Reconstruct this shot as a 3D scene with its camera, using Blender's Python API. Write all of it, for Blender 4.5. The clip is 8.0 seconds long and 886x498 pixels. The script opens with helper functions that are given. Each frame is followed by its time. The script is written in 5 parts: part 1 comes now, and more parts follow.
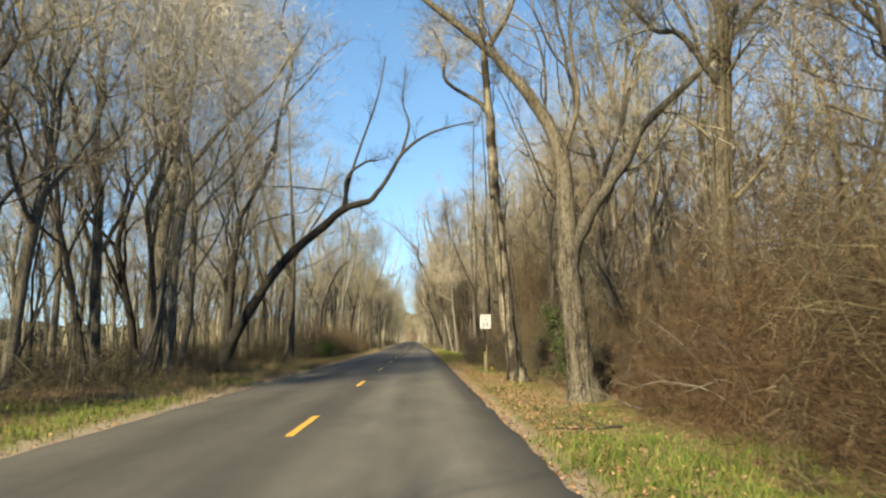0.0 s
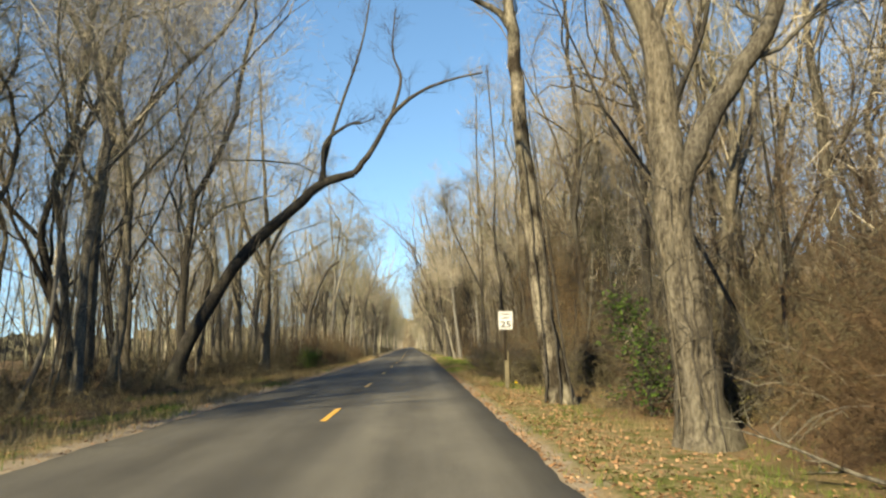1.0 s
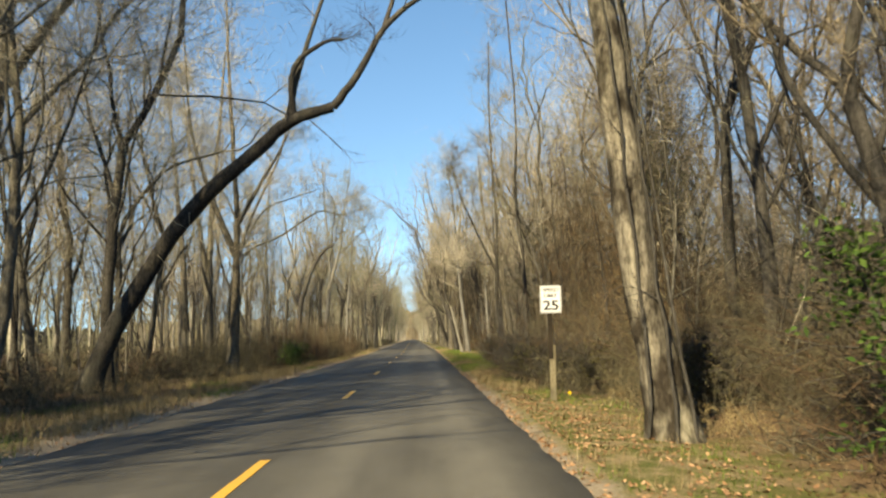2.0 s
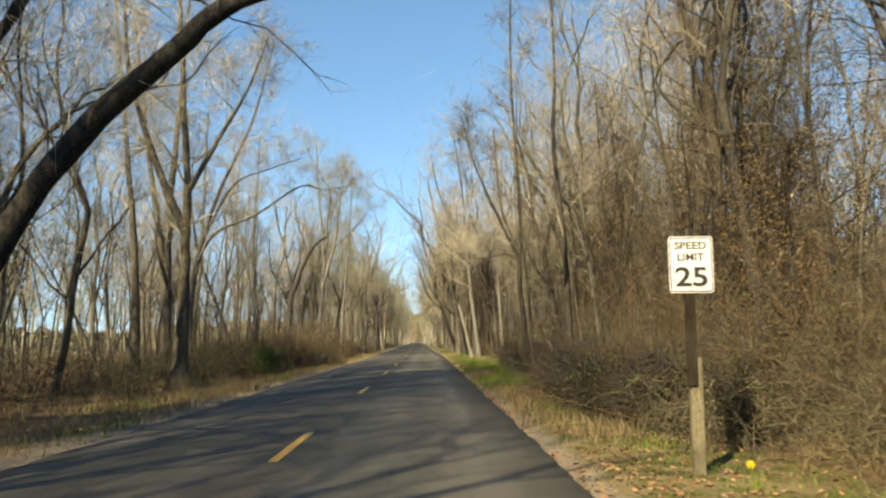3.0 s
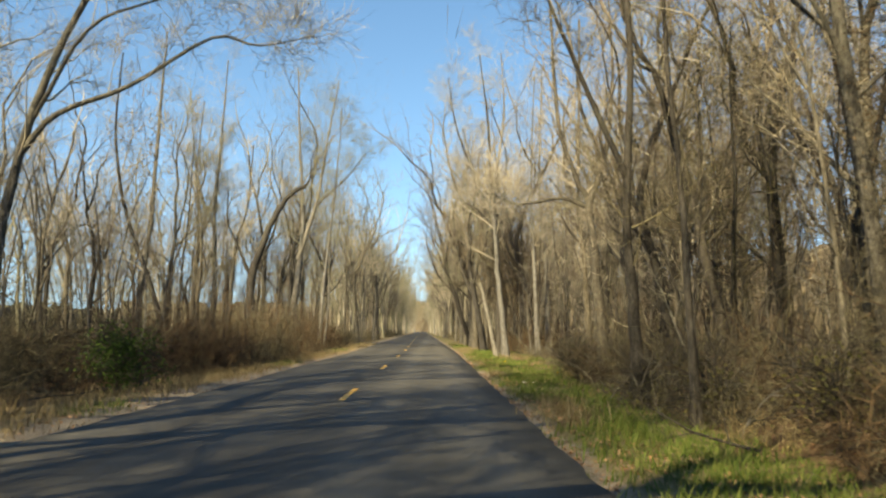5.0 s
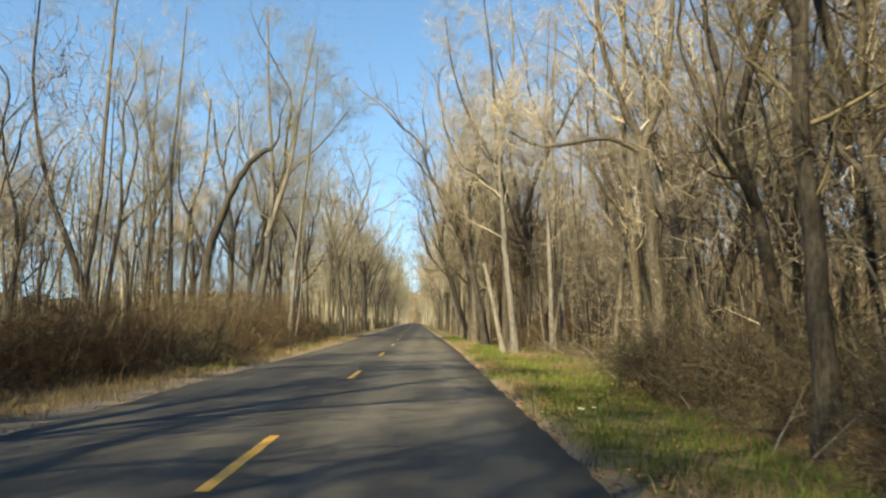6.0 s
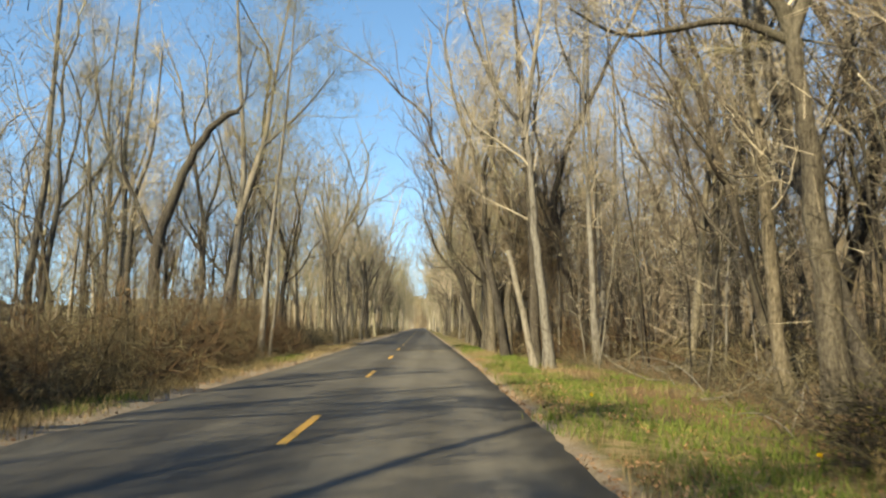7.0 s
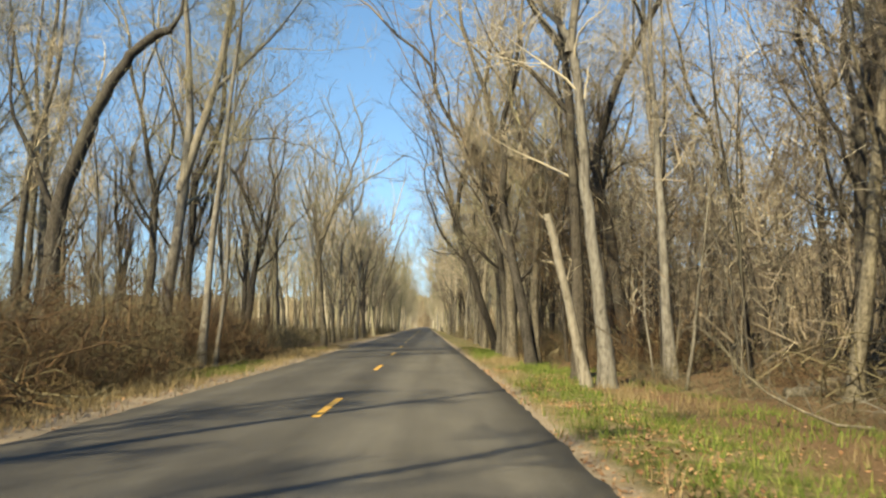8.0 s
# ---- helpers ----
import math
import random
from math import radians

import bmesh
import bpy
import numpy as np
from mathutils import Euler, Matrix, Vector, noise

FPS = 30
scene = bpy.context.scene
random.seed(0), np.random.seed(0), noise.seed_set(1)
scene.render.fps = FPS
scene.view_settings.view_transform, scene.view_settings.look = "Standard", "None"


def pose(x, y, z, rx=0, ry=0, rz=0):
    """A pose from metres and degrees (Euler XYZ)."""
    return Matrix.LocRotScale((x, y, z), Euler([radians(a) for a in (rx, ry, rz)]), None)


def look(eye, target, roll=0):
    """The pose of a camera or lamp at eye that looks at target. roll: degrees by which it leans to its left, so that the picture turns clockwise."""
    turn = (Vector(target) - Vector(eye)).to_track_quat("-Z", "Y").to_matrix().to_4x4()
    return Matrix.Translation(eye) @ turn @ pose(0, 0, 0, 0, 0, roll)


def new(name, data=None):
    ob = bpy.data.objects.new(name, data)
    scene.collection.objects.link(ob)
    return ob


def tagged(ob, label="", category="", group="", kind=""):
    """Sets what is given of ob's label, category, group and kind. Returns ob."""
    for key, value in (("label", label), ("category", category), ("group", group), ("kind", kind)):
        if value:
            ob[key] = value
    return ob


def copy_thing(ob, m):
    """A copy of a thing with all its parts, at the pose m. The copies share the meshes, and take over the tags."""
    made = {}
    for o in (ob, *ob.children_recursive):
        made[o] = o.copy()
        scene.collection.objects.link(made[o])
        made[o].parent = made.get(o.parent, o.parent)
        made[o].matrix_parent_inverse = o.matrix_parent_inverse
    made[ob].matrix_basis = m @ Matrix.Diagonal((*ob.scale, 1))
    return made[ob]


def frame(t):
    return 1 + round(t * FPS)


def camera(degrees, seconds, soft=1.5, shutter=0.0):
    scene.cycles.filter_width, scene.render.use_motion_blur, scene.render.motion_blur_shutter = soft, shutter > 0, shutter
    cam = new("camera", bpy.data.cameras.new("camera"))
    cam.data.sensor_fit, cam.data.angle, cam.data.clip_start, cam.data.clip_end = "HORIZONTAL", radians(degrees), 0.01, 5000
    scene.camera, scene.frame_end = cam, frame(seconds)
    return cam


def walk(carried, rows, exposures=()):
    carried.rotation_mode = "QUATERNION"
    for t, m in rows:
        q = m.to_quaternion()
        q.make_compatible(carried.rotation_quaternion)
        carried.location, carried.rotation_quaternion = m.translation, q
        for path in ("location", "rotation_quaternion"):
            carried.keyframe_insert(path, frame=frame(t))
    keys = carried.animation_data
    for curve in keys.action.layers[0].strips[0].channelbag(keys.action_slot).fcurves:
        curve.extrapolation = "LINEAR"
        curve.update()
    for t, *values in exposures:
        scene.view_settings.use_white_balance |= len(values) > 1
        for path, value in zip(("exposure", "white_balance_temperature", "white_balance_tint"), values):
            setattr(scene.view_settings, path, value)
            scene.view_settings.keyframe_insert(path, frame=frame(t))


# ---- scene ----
cam = camera(58.4, 8.0, soft=2.3, shutter=0.15)
# seconds, x, y, z, turn to the left, pitch up, lean to the right
ROWS = [
    (0.0, 0.000, -0.000, 1.389, -1.59, 6.51, 0.40),
    (0.5, -0.034, 4.326, 1.405, -1.68, 6.80, 0.92),
    (1.0, -0.057, 8.561, 1.400, -1.73, 6.89, 1.43),
    (1.5, -0.034, 12.849, 1.393, -1.62, 6.24, 1.63),
    (3.0, -0.050, 26.361, 1.405, -1.18, 6.56, 1.38),
    (3.5, -0.099, 30.748, 1.407, -1.08, 6.48, 0.96),
    (4.0, -0.125, 35.430, 1.402, -0.66, 6.21, 0.23),
    (4.5, -0.150, 40.220, 1.404, -0.47, 6.14, -0.46),
    (6.0, -0.150, 53.880, 1.390, -1.28, 5.20, -0.70),
    (6.5, -0.155, 58.420, 1.405, -1.11, 5.51, -0.35),
    (7.0, -0.158, 63.150, 1.403, -0.83, 5.57, -0.30),
    (7.5, -0.150, 67.920, 1.400, -0.75, 5.53, -0.45),
    (8.0, -0.140, 72.850, 1.392, -0.57, 5.50, -0.49),
]
walk(cam, [(t, pose(x, y, z, 90 + pitch, roll, yaw)) for t, x, y, z, yaw, pitch, roll in ROWS], exposures=[(0.0, 1.42, 11000, 6), (1.5, 1.42, 11500, 6), (3.0, 1.4, 12000, 6), (4.5, 1.42, 12000, 6), (6.0, 1.44, 11500, 6), (8.0, 1.42, 11300, 6)])

# ---- sky and sun ----
SUN_AZ = math.atan2(-0.50, -0.86)      # towards the sun, from +y round to +x
SUN_EL = radians(36)
world = bpy.data.worlds.new("sky")
scene.world = world
world.use_nodes = True
wn = world.node_tree.nodes
sky = wn.new("ShaderNodeTexSky")
sky.sky_type = 'NISHITA'
sky.sun_disc = False
sky.sun_elevation = SUN_EL
sky.sun_rotation = SUN_AZ
sky.air_density, sky.dust_density, sky.ozone_density = 1.0, 0.1, 4.0
wn["Background"].inputs["Strength"].default_value = 0.13
deep = wn.new("ShaderNodeHueSaturation")
deep.inputs["Hue"].default_value = 0.504
deep.inputs["Saturation"].default_value = 1.21
deep.inputs["Value"].default_value = 1.13
# the clear air keeps its blue down to the tree tops
lift = wn.new("ShaderNodeVectorMath")
lift.operation = 'ADD'
lift.inputs[1].default_value = (0, 0, 0.16)
world.node_tree.links.new(wn.new("ShaderNodeTexCoord").outputs["Generated"], lift.inputs[0])
world.node_tree.links.new(lift.outputs[0], sky.inputs["Vector"])
world.node_tree.links.new(sky.outputs[0], deep.inputs["Color"])
world.node_tree.links.new(deep.outputs[0], wn["Background"].inputs[0])
sun_data = bpy.data.lights.new("sun", 'SUN')
sun_data.energy, sun_data.angle, sun_data.color = 5.0, radians(0.55), (1.0, 0.95, 0.85)
sun = new("sun", sun_data)
sun_way = Vector((math.sin(SUN_AZ) * math.cos(SUN_EL), math.cos(SUN_AZ) * math.cos(SUN_EL), math.sin(SUN_EL)))
sun.matrix_world = look(sun_way * 100, (0, 0, 0))


# ---- materials ----
def material(name, rough=0.8, spec=0.3):
    m = bpy.data.materials.new(name)
    m.use_nodes = True
    b = m.node_tree.nodes["Principled BSDF"]
    b.inputs["Roughness"].default_value = rough
    b.inputs["Specular IOR Level"].default_value = spec
    return m, m.node_tree.nodes, m.node_tree.links, b


def noise_node(n, l, coord, scale, detail=4.0, rough=0.6, stretch=None):
    t = n.new("ShaderNodeTexNoise")
    t.inputs["Scale"].default_value, t.inputs["Detail"].default_value, t.inputs["Roughness"].default_value = scale, detail, rough
    if stretch:
        mp = n.new("ShaderNodeMapping")
        mp.inputs["Scale"].default_value = stretch
        l.new(coord, mp.inputs[0])
        coord = mp.outputs[0]
    l.new(coord, t.inputs["Vector"])
    return t.outputs["Fac"]


def ramp(n, l, fac, stops):
    r = n.new("ShaderNodeValToRGB")
    while len(r.color_ramp.elements) < len(stops):
        r.color_ramp.elements.new(0.5)
    for e, (p, c) in zip(r.color_ramp.elements, stops):
        e.position, e.color = p, (*c, 1)
    l.new(fac, r.inputs[0])
    return r.outputs[0]


def mix(n, l, fac, a, b, kind='MIX'):
    m = n.new("ShaderNodeMix")
    m.data_type, m.blend_type = 'RGBA', kind
    for v, s in ((fac, 0), (a, 6), (b, 7)):
        if isinstance(v, (int, float)):
            m.inputs[s].default_value = v
        elif isinstance(v, tuple):
            m.inputs[s].default_value = (*v, 1)
        else:
            l.new(v, m.inputs[s])
    return m.outputs[2]


def maths(n, l, kind, a, b=0.0, c=0.0):
    m = n.new("ShaderNodeMath")
    m.operation = kind
    for i, v in enumerate((a, b, c)):
        if isinstance(v, (int, float)):
            m.inputs[i].default_value = v
        else:
            l.new(v, m.inputs[i])
    return m.outputs[0]


def bump(n, l, b, height, strength=0.5, distance=0.02):
    k = n.new("ShaderNodeBump")
    k.inputs["Strength"].default_value, k.inputs["Distance"].default_value = strength, distance
    l.new(height, k.inputs["Height"])
    l.new(k.outputs[0], b.inputs["Normal"])


def bark(name, dark, mid, light, relief=0.03, grain=9.0, blotch=0.0):
    m, n, l, b = material(name, 0.9, 0.15)
    co = n.new("ShaderNodeTexCoord").outputs["Object"]
    ridges = noise_node(n, l, co, grain, 5, 0.65, (1, 1, 0.13))
    plates = noise_node(n, l, co, grain * 2.6, 4, 0.6, (1, 1, 0.34))
    ridges = maths(n, l, 'MULTIPLY_ADD', plates, 0.55, maths(n, l, 'MULTIPLY', ridges, 0.45))
    patch = noise_node(n, l, co, 0.8, 3, 0.6, (1, 1, 0.4))
    col = ramp(n, l, ridges, [(0.36, dark), (0.5, mid), (0.66, light)])
    rnd = n.new("ShaderNodeObjectInfo").outputs["Random"]
    tone = ramp(n, l, rnd, [(0.0, (0.72, 0.70, 0.68)), (0.5, (1.0, 0.98, 0.95)), (1.0, (1.2, 1.12, 1.0))])
    col = mix(n, l, 1.0, col, tone, 'MULTIPLY')
    lichen = ramp(n, l, patch, [(0.52, (0, 0, 0)), (0.7, (1, 1, 1))])
    fac = maths(n, l, 'MULTIPLY', lichen, 0.35)
    col = mix(n, l, fac, col, (0.125, 0.13, 0.101))
    if blotch:    # plates fallen away, dark and pale
        spots = noise_node(n, l, co, 2.4, 3, 0.55, (1, 1, 0.6))
        col = mix(n, l, blotch, col, mix(n, l, 1.0, col, ramp(n, l, spots, [(0.42, (0.3, 0.27, 0.25)), (0.5, (0.9, 0.88, 0.85)), (0.6, (1.7, 1.66, 1.6))]), 'MULTIPLY'))
    l.new(col, b.inputs["Base Color"])
    bump(n, l, b, ridges, 1.0, relief)
    return m


BARK = bark("grey_bark", (0.0256, 0.0252, 0.0233), (0.0816, 0.0827, 0.0762), (0.171, 0.174, 0.16))
BARK_DARK = bark("dark_bark", (0.0123, 0.0122, 0.012), (0.0369, 0.0367, 0.036), (0.0702, 0.071, 0.0691))
BARK_WARM = bark("furrowed_tan_bark", (0.0195, 0.0184, 0.0163), (0.0785, 0.0764, 0.0678), (0.148, 0.148, 0.133), 0.1, 9.0)
BARK_BLOTCHY = bark("blotchy_pale_bark", (0.0195, 0.0184, 0.0163), (0.0785, 0.0764, 0.0678), (0.148, 0.148, 0.133), 0.06, 9.0, 1.0)
BARK_PALE = bark("pale_bark", (0.0496, 0.0497, 0.0487), (0.124, 0.128, 0.126), (0.18, 0.191, 0.191), 0.015, 5.0)


def twig_material(name, a, b_, c):
    m, n, l, b = material(name, 0.85, 0.2)
    info = n.new("ShaderNodeNewGeometry").outputs["Random Per Island"]
    col = ramp(n, l, info, [(0.0, a), (0.5, b_), (1.0, c)])
    rnd = n.new("ShaderNodeObjectInfo").outputs["Random"]
    tone = ramp(n, l, rnd, [(0.0, (0.75, 0.73, 0.72)), (0.5, (1, 0.98, 0.96)), (1.0, (1.2, 1.13, 1.0))])
    col = mix(n, l, 1.0, col, tone, 'MULTIPLY')
    l.new(col, b.inputs["Base Color"])
    return m


TWIG = twig_material("grey_twigs", (0.136, 0.129, 0.112), (0.242, 0.233, 0.201), (0.395, 0.388, 0.326))
# darker, browner copy of the grey twigs: the woods' inner shade as colour
TWIG_SHADED = twig_material("shaded_grey_brown_twigs", (0.0713, 0.0638, 0.0548), (0.127, 0.115, 0.0986), (0.208, 0.193, 0.16))
TWIG_TAN = twig_material("budding_tan_twigs", (0.0929, 0.0949, 0.073), (0.155, 0.158, 0.12), (0.209, 0.22, 0.171))
TWIG_BROWN = twig_material("brown_brush", (0.0283, 0.026, 0.019), (0.0608, 0.0575, 0.0408), (0.138, 0.134, 0.0975))
TWIG_RED = twig_material("reddish_bramble", (0.025, 0.0162, 0.0108), (0.053, 0.0356, 0.0228), (0.125, 0.0907, 0.0591))
LEAF_GREEN = twig_material("evergreen_leaves", (0.0156, 0.0408, 0.00936), (0.0312, 0.0734, 0.0156), (0.0624, 0.114, 0.025))
LEAF_OLIVE = twig_material("half_green_leaves", (0.0264, 0.0312, 0.012), (0.0528, 0.0576, 0.0216), (0.0912, 0.0864, 0.0336))
LEAF_CEDAR = twig_material("dull_cedar_foliage", (0.0192, 0.024, 0.012), (0.0384, 0.0408, 0.0192), (0.0624, 0.0576, 0.0288))
GRASS_GREEN = twig_material("green_grass", (0.036, 0.0704, 0.0128), (0.068, 0.112, 0.0256), (0.136, 0.164, 0.052))
GRASS_DRY = twig_material("dry_grass", (0.0909, 0.0729, 0.041), (0.164, 0.137, 0.0798), (0.233, 0.201, 0.13))
LITTER = twig_material("fallen_leaves", (0.0968, 0.0519, 0.0278), (0.215, 0.126, 0.072), (0.334, 0.222, 0.144))


def ground_material():
    m, n, l, b = material("verge_and_forest_floor", 0.95, 0.1)
    co = n.new("ShaderNodeTexCoord").outputs["Object"]
    sep = n.new("ShaderNodeSeparateXYZ")
    l.new(co, sep.inputs[0])
    big = noise_node(n, l, co, 0.35, 3)
    mid = noise_node(n, l, co, 2.2, 5, 0.65)
    fine = noise_node(n, l, co, 28.0, 5, 0.7)
    litter = ramp(n, l, fine, [(0.28, (0.0336, 0.0216, 0.0144)), (0.5, (0.096, 0.0648, 0.0408)), (0.72, (0.182, 0.132, 0.0864))])
    grass = ramp(n, l, fine, [(0.28, (0.024, 0.0336, 0.0096)), (0.5, (0.0624, 0.0768, 0.024)), (0.72, (0.144, 0.134, 0.0576))])
    straw = ramp(n, l, fine, [(0.28, (0.0864, 0.0672, 0.0384)), (0.5, (0.166, 0.134, 0.0816)), (0.72, (0.254, 0.214, 0.142))])
    sand = ramp(n, l, fine, [(0.28, (0.106, 0.0888, 0.0672)), (0.5, (0.192, 0.166, 0.132)), (0.72, (0.269, 0.242, 0.202))])
    swing = maths(n, l, 'MULTIPLY', maths(n, l, 'MAXIMUM', maths(n, l, 'SUBTRACT', sep.outputs[1], 95.0), 0.0), 0.0115)
    dx = maths(n, l, 'ABSOLUTE', maths(n, l, 'ADD', maths(n, l, 'ADD', sep.outputs[0], swing), 1.87))    # distance from the centre line
    wob = maths(n, l, 'MULTIPLY_ADD', big, 3.0, -1.5)
    wob = maths(n, l, 'ADD', wob, maths(n, l, 'MULTIPLY_ADD', mid, 1.2, -0.6))
    d = maths(n, l, 'ADD', dx, wob)
    leftside = n.new("ShaderNodeMapRange")
    leftside.inputs[1].default_value, leftside.inputs[2].default_value = -3.0, -4.0
    l.new(sep.outputs[0], leftside.inputs[0])
    ahead = n.new("ShaderNodeMapRange")
    ahead.inputs[1].default_value, ahead.inputs[2].default_value = 22.0, 32.0
    l.new(sep.outputs[1], ahead.inputs[0])
    dry = maths(n, l, 'MULTIPLY', leftside.outputs[0], ahead.outputs[0])
    thick = maths(n, l, 'ADD', mid, maths(n, l, 'MULTIPLY', dry, 0.14))
    verge = mix(n, l, ramp(n, l, thick, [(0.42, (0, 0, 0)), (0.58, (1, 1, 1))]), grass, straw)
    toforest = n.new("ShaderNodeMapRange")
    toforest.inputs[1].default_value, toforest.inputs[2].default_value = 5.2, 6.6
    l.new(d, toforest.inputs[0])
    col = mix(n, l, toforest.outputs[0], verge, litter)
    dsand = maths(n, l, 'ADD', dx, maths(n, l, 'MULTIPLY_ADD', mid, 1.0, -0.5))
    dsand = maths(n, l, 'SUBTRACT', dsand, maths(n, l, 'MULTIPLY_ADD', leftside.outputs[0], 0.38, maths(n, l, 'MULTIPLY', dry, 0.17)))
    tosand = n.new("ShaderNodeMapRange")
    tosand.inputs[1].default_value, tosand.inputs[2].default_value = 3.5, 3.72
    tosand.inputs[3].default_value, tosand.inputs[4].default_value = 1.0, 0.0
    l.new(dsand, tosand.inputs[0])
    col = mix(n, l, tosand.outputs[0], col, sand)
    l.new(col, b.inputs["Base Color"])
    bump(n, l, b, fine, 0.7, 0.03)
    return m


def asphalt_material():
    m, n, l, b = material("worn_dark_asphalt", 0.82, 0.22)
    co = n.new("ShaderNodeTexCoord").outputs["Object"]
    sep = n.new("ShaderNodeSeparateXYZ")
    l.new(co, sep.inputs[0])
    fine = noise_node(n, l, co, 90.0, 3, 0.7)
    blot = noise_node(n, l, co, 0.9, 5, 0.6, (1.0, 0.35, 1))
    col = ramp(n, l, fine, [(0.3, (0.0303, 0.0311, 0.0295)), (0.55, (0.054, 0.0555, 0.053)), (0.75, (0.0884, 0.0902, 0.0857))])
    stain = ramp(n, l, blot, [(0.3, (0.78, 0.78, 0.79)), (0.7, (1.18, 1.17, 1.14))])
    col = mix(n, l, 1.0, col, stain, 'MULTIPLY')
    # paler wheel tracks, two a lane
    wave = maths(n, l, 'COSINE', maths(n, l, 'MULTIPLY', maths(n, l, 'ADD', sep.outputs[0], 1.87 - 0.78), 2 * math.pi / 1.63))
    streak = noise_node(n, l, co, 2.6, 3, 0.6, (1.0, 0.03, 1))
    track = maths(n, l, 'ADD', maths(n, l, 'MULTIPLY_ADD', wave, 0.12, 0.72), maths(n, l, 'MULTIPLY', streak, 0.56))
    comb = n.new("ShaderNodeCombineColor")
    for i in range(3):
        l.new(track, comb.inputs[i])
    col = mix(n, l, 1.0, col, comb.outputs[0], 'MULTIPLY')
    # the right lane is paler, blending in right of the centre line
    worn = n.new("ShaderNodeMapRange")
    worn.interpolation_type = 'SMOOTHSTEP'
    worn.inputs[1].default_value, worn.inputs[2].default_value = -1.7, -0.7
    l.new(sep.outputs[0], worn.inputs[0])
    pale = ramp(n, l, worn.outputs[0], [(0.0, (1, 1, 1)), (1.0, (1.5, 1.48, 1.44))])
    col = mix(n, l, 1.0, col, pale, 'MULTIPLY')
    l.new(col, b.inputs["Base Color"])
    bump(n, l, b, fine, 0.5, 0.006)
    return m


def paint_material(name, colour, wear):
    m, n, l, b = material(name, 0.6, 0.4)
    co = n.new("ShaderNodeTexCoord").outputs["Object"]
    worn = noise_node(n, l, co, 25.0, 5, 0.7)
    col = ramp(n, l, worn, [(0.25, wear), (0.42, colour), (0.8, tuple(min(1, c * 1.15) for c in colour))])
    l.new(col, b.inputs["Base Color"])
    return m


def haze_material():
    m, n, l, b = material("distant_bare_woods", 1.0, 0.0)
    co = n.new("ShaderNodeTexCoord").outputs["Object"]
    poles = noise_node(n, l, co, 1.4, 5, 0.7, (1, 1, 0.08))
    blot = noise_node(n, l, co, 0.25, 4)
    col = ramp(n, l, poles, [(0.35, (0.0403, 0.0336, 0.0269)), (0.5, (0.0941, 0.0806, 0.0605)), (0.68, (0.175, 0.151, 0.114))])
    col = mix(n, l, 0.35, col, ramp(n, l, blot, [(0.35, (0.0941, 0.0739, 0.0538)), (0.65, (0.202, 0.175, 0.128))]))
    l.new(col, b.inputs["Base Color"])
    bump(n, l, b, poles, 1.0, 0.4)
    return m


FAR_HAZE = haze_material()
GROUND = ground_material()
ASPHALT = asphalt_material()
LEAF_DEAD = twig_material("clinging_dead_leaves", (0.048, 0.0336, 0.0192), (0.0912, 0.0648, 0.0384), (0.144, 0.108, 0.0624))
POST_WOOD = bark("weathered_post_wood", (0.0672, 0.062, 0.0475), (0.121, 0.117, 0.0909), (0.168, 0.164, 0.134), 0.006, 22.0)
POST_DARK = bark("dark_stained_post", (0.00864, 0.0072, 0.00576), (0.0216, 0.0182, 0.0144), (0.0408, 0.0346, 0.0278), 0.005, 20.0)
PETAL = twig_material("yellow_petals", (0.45, 0.312, 0.018), (0.48, 0.348, 0.024), (0.51, 0.372, 0.036))
PAPER = paint_material("crumpled_white_paper", (0.45, 0.444, 0.42), (0.33, 0.312, 0.282))
SIGN_WHITE = paint_material("white_sign_sheeting", (0.422, 0.459, 0.495), (0.342, 0.361, 0.37))
SIGN_BLACK = paint_material("black_sign_paint", (0.0108, 0.0108, 0.012), (0.03, 0.03, 0.03))
STEEL = paint_material("grey_steel", (0.216, 0.216, 0.221), (0.144, 0.134, 0.125))
YELLOW = paint_material("worn_yellow_road_paint", (0.432, 0.252, 0.042), (0.108, 0.078, 0.036))


# ---- mesh helpers ----
def mesh_of(name, verts, faces, mat, smooth=True):
    me = bpy.data.meshes.new(name)
    me.from_pydata(verts, [], faces)
    if smooth:
        me.polygons.foreach_set("use_smooth", [True] * len(me.polygons))
    me.materials.append(mat)
    me.update()
    return me


def part(name, me, parent, label=""):
    ob = new(name, me)
    ob.parent = parent
    return tagged(ob, label)


def thing(name, label, category, group="", at=None):
    ob = new(name)
    if at is not None:
        ob.matrix_basis = at
    return tagged(ob, label, category, group)


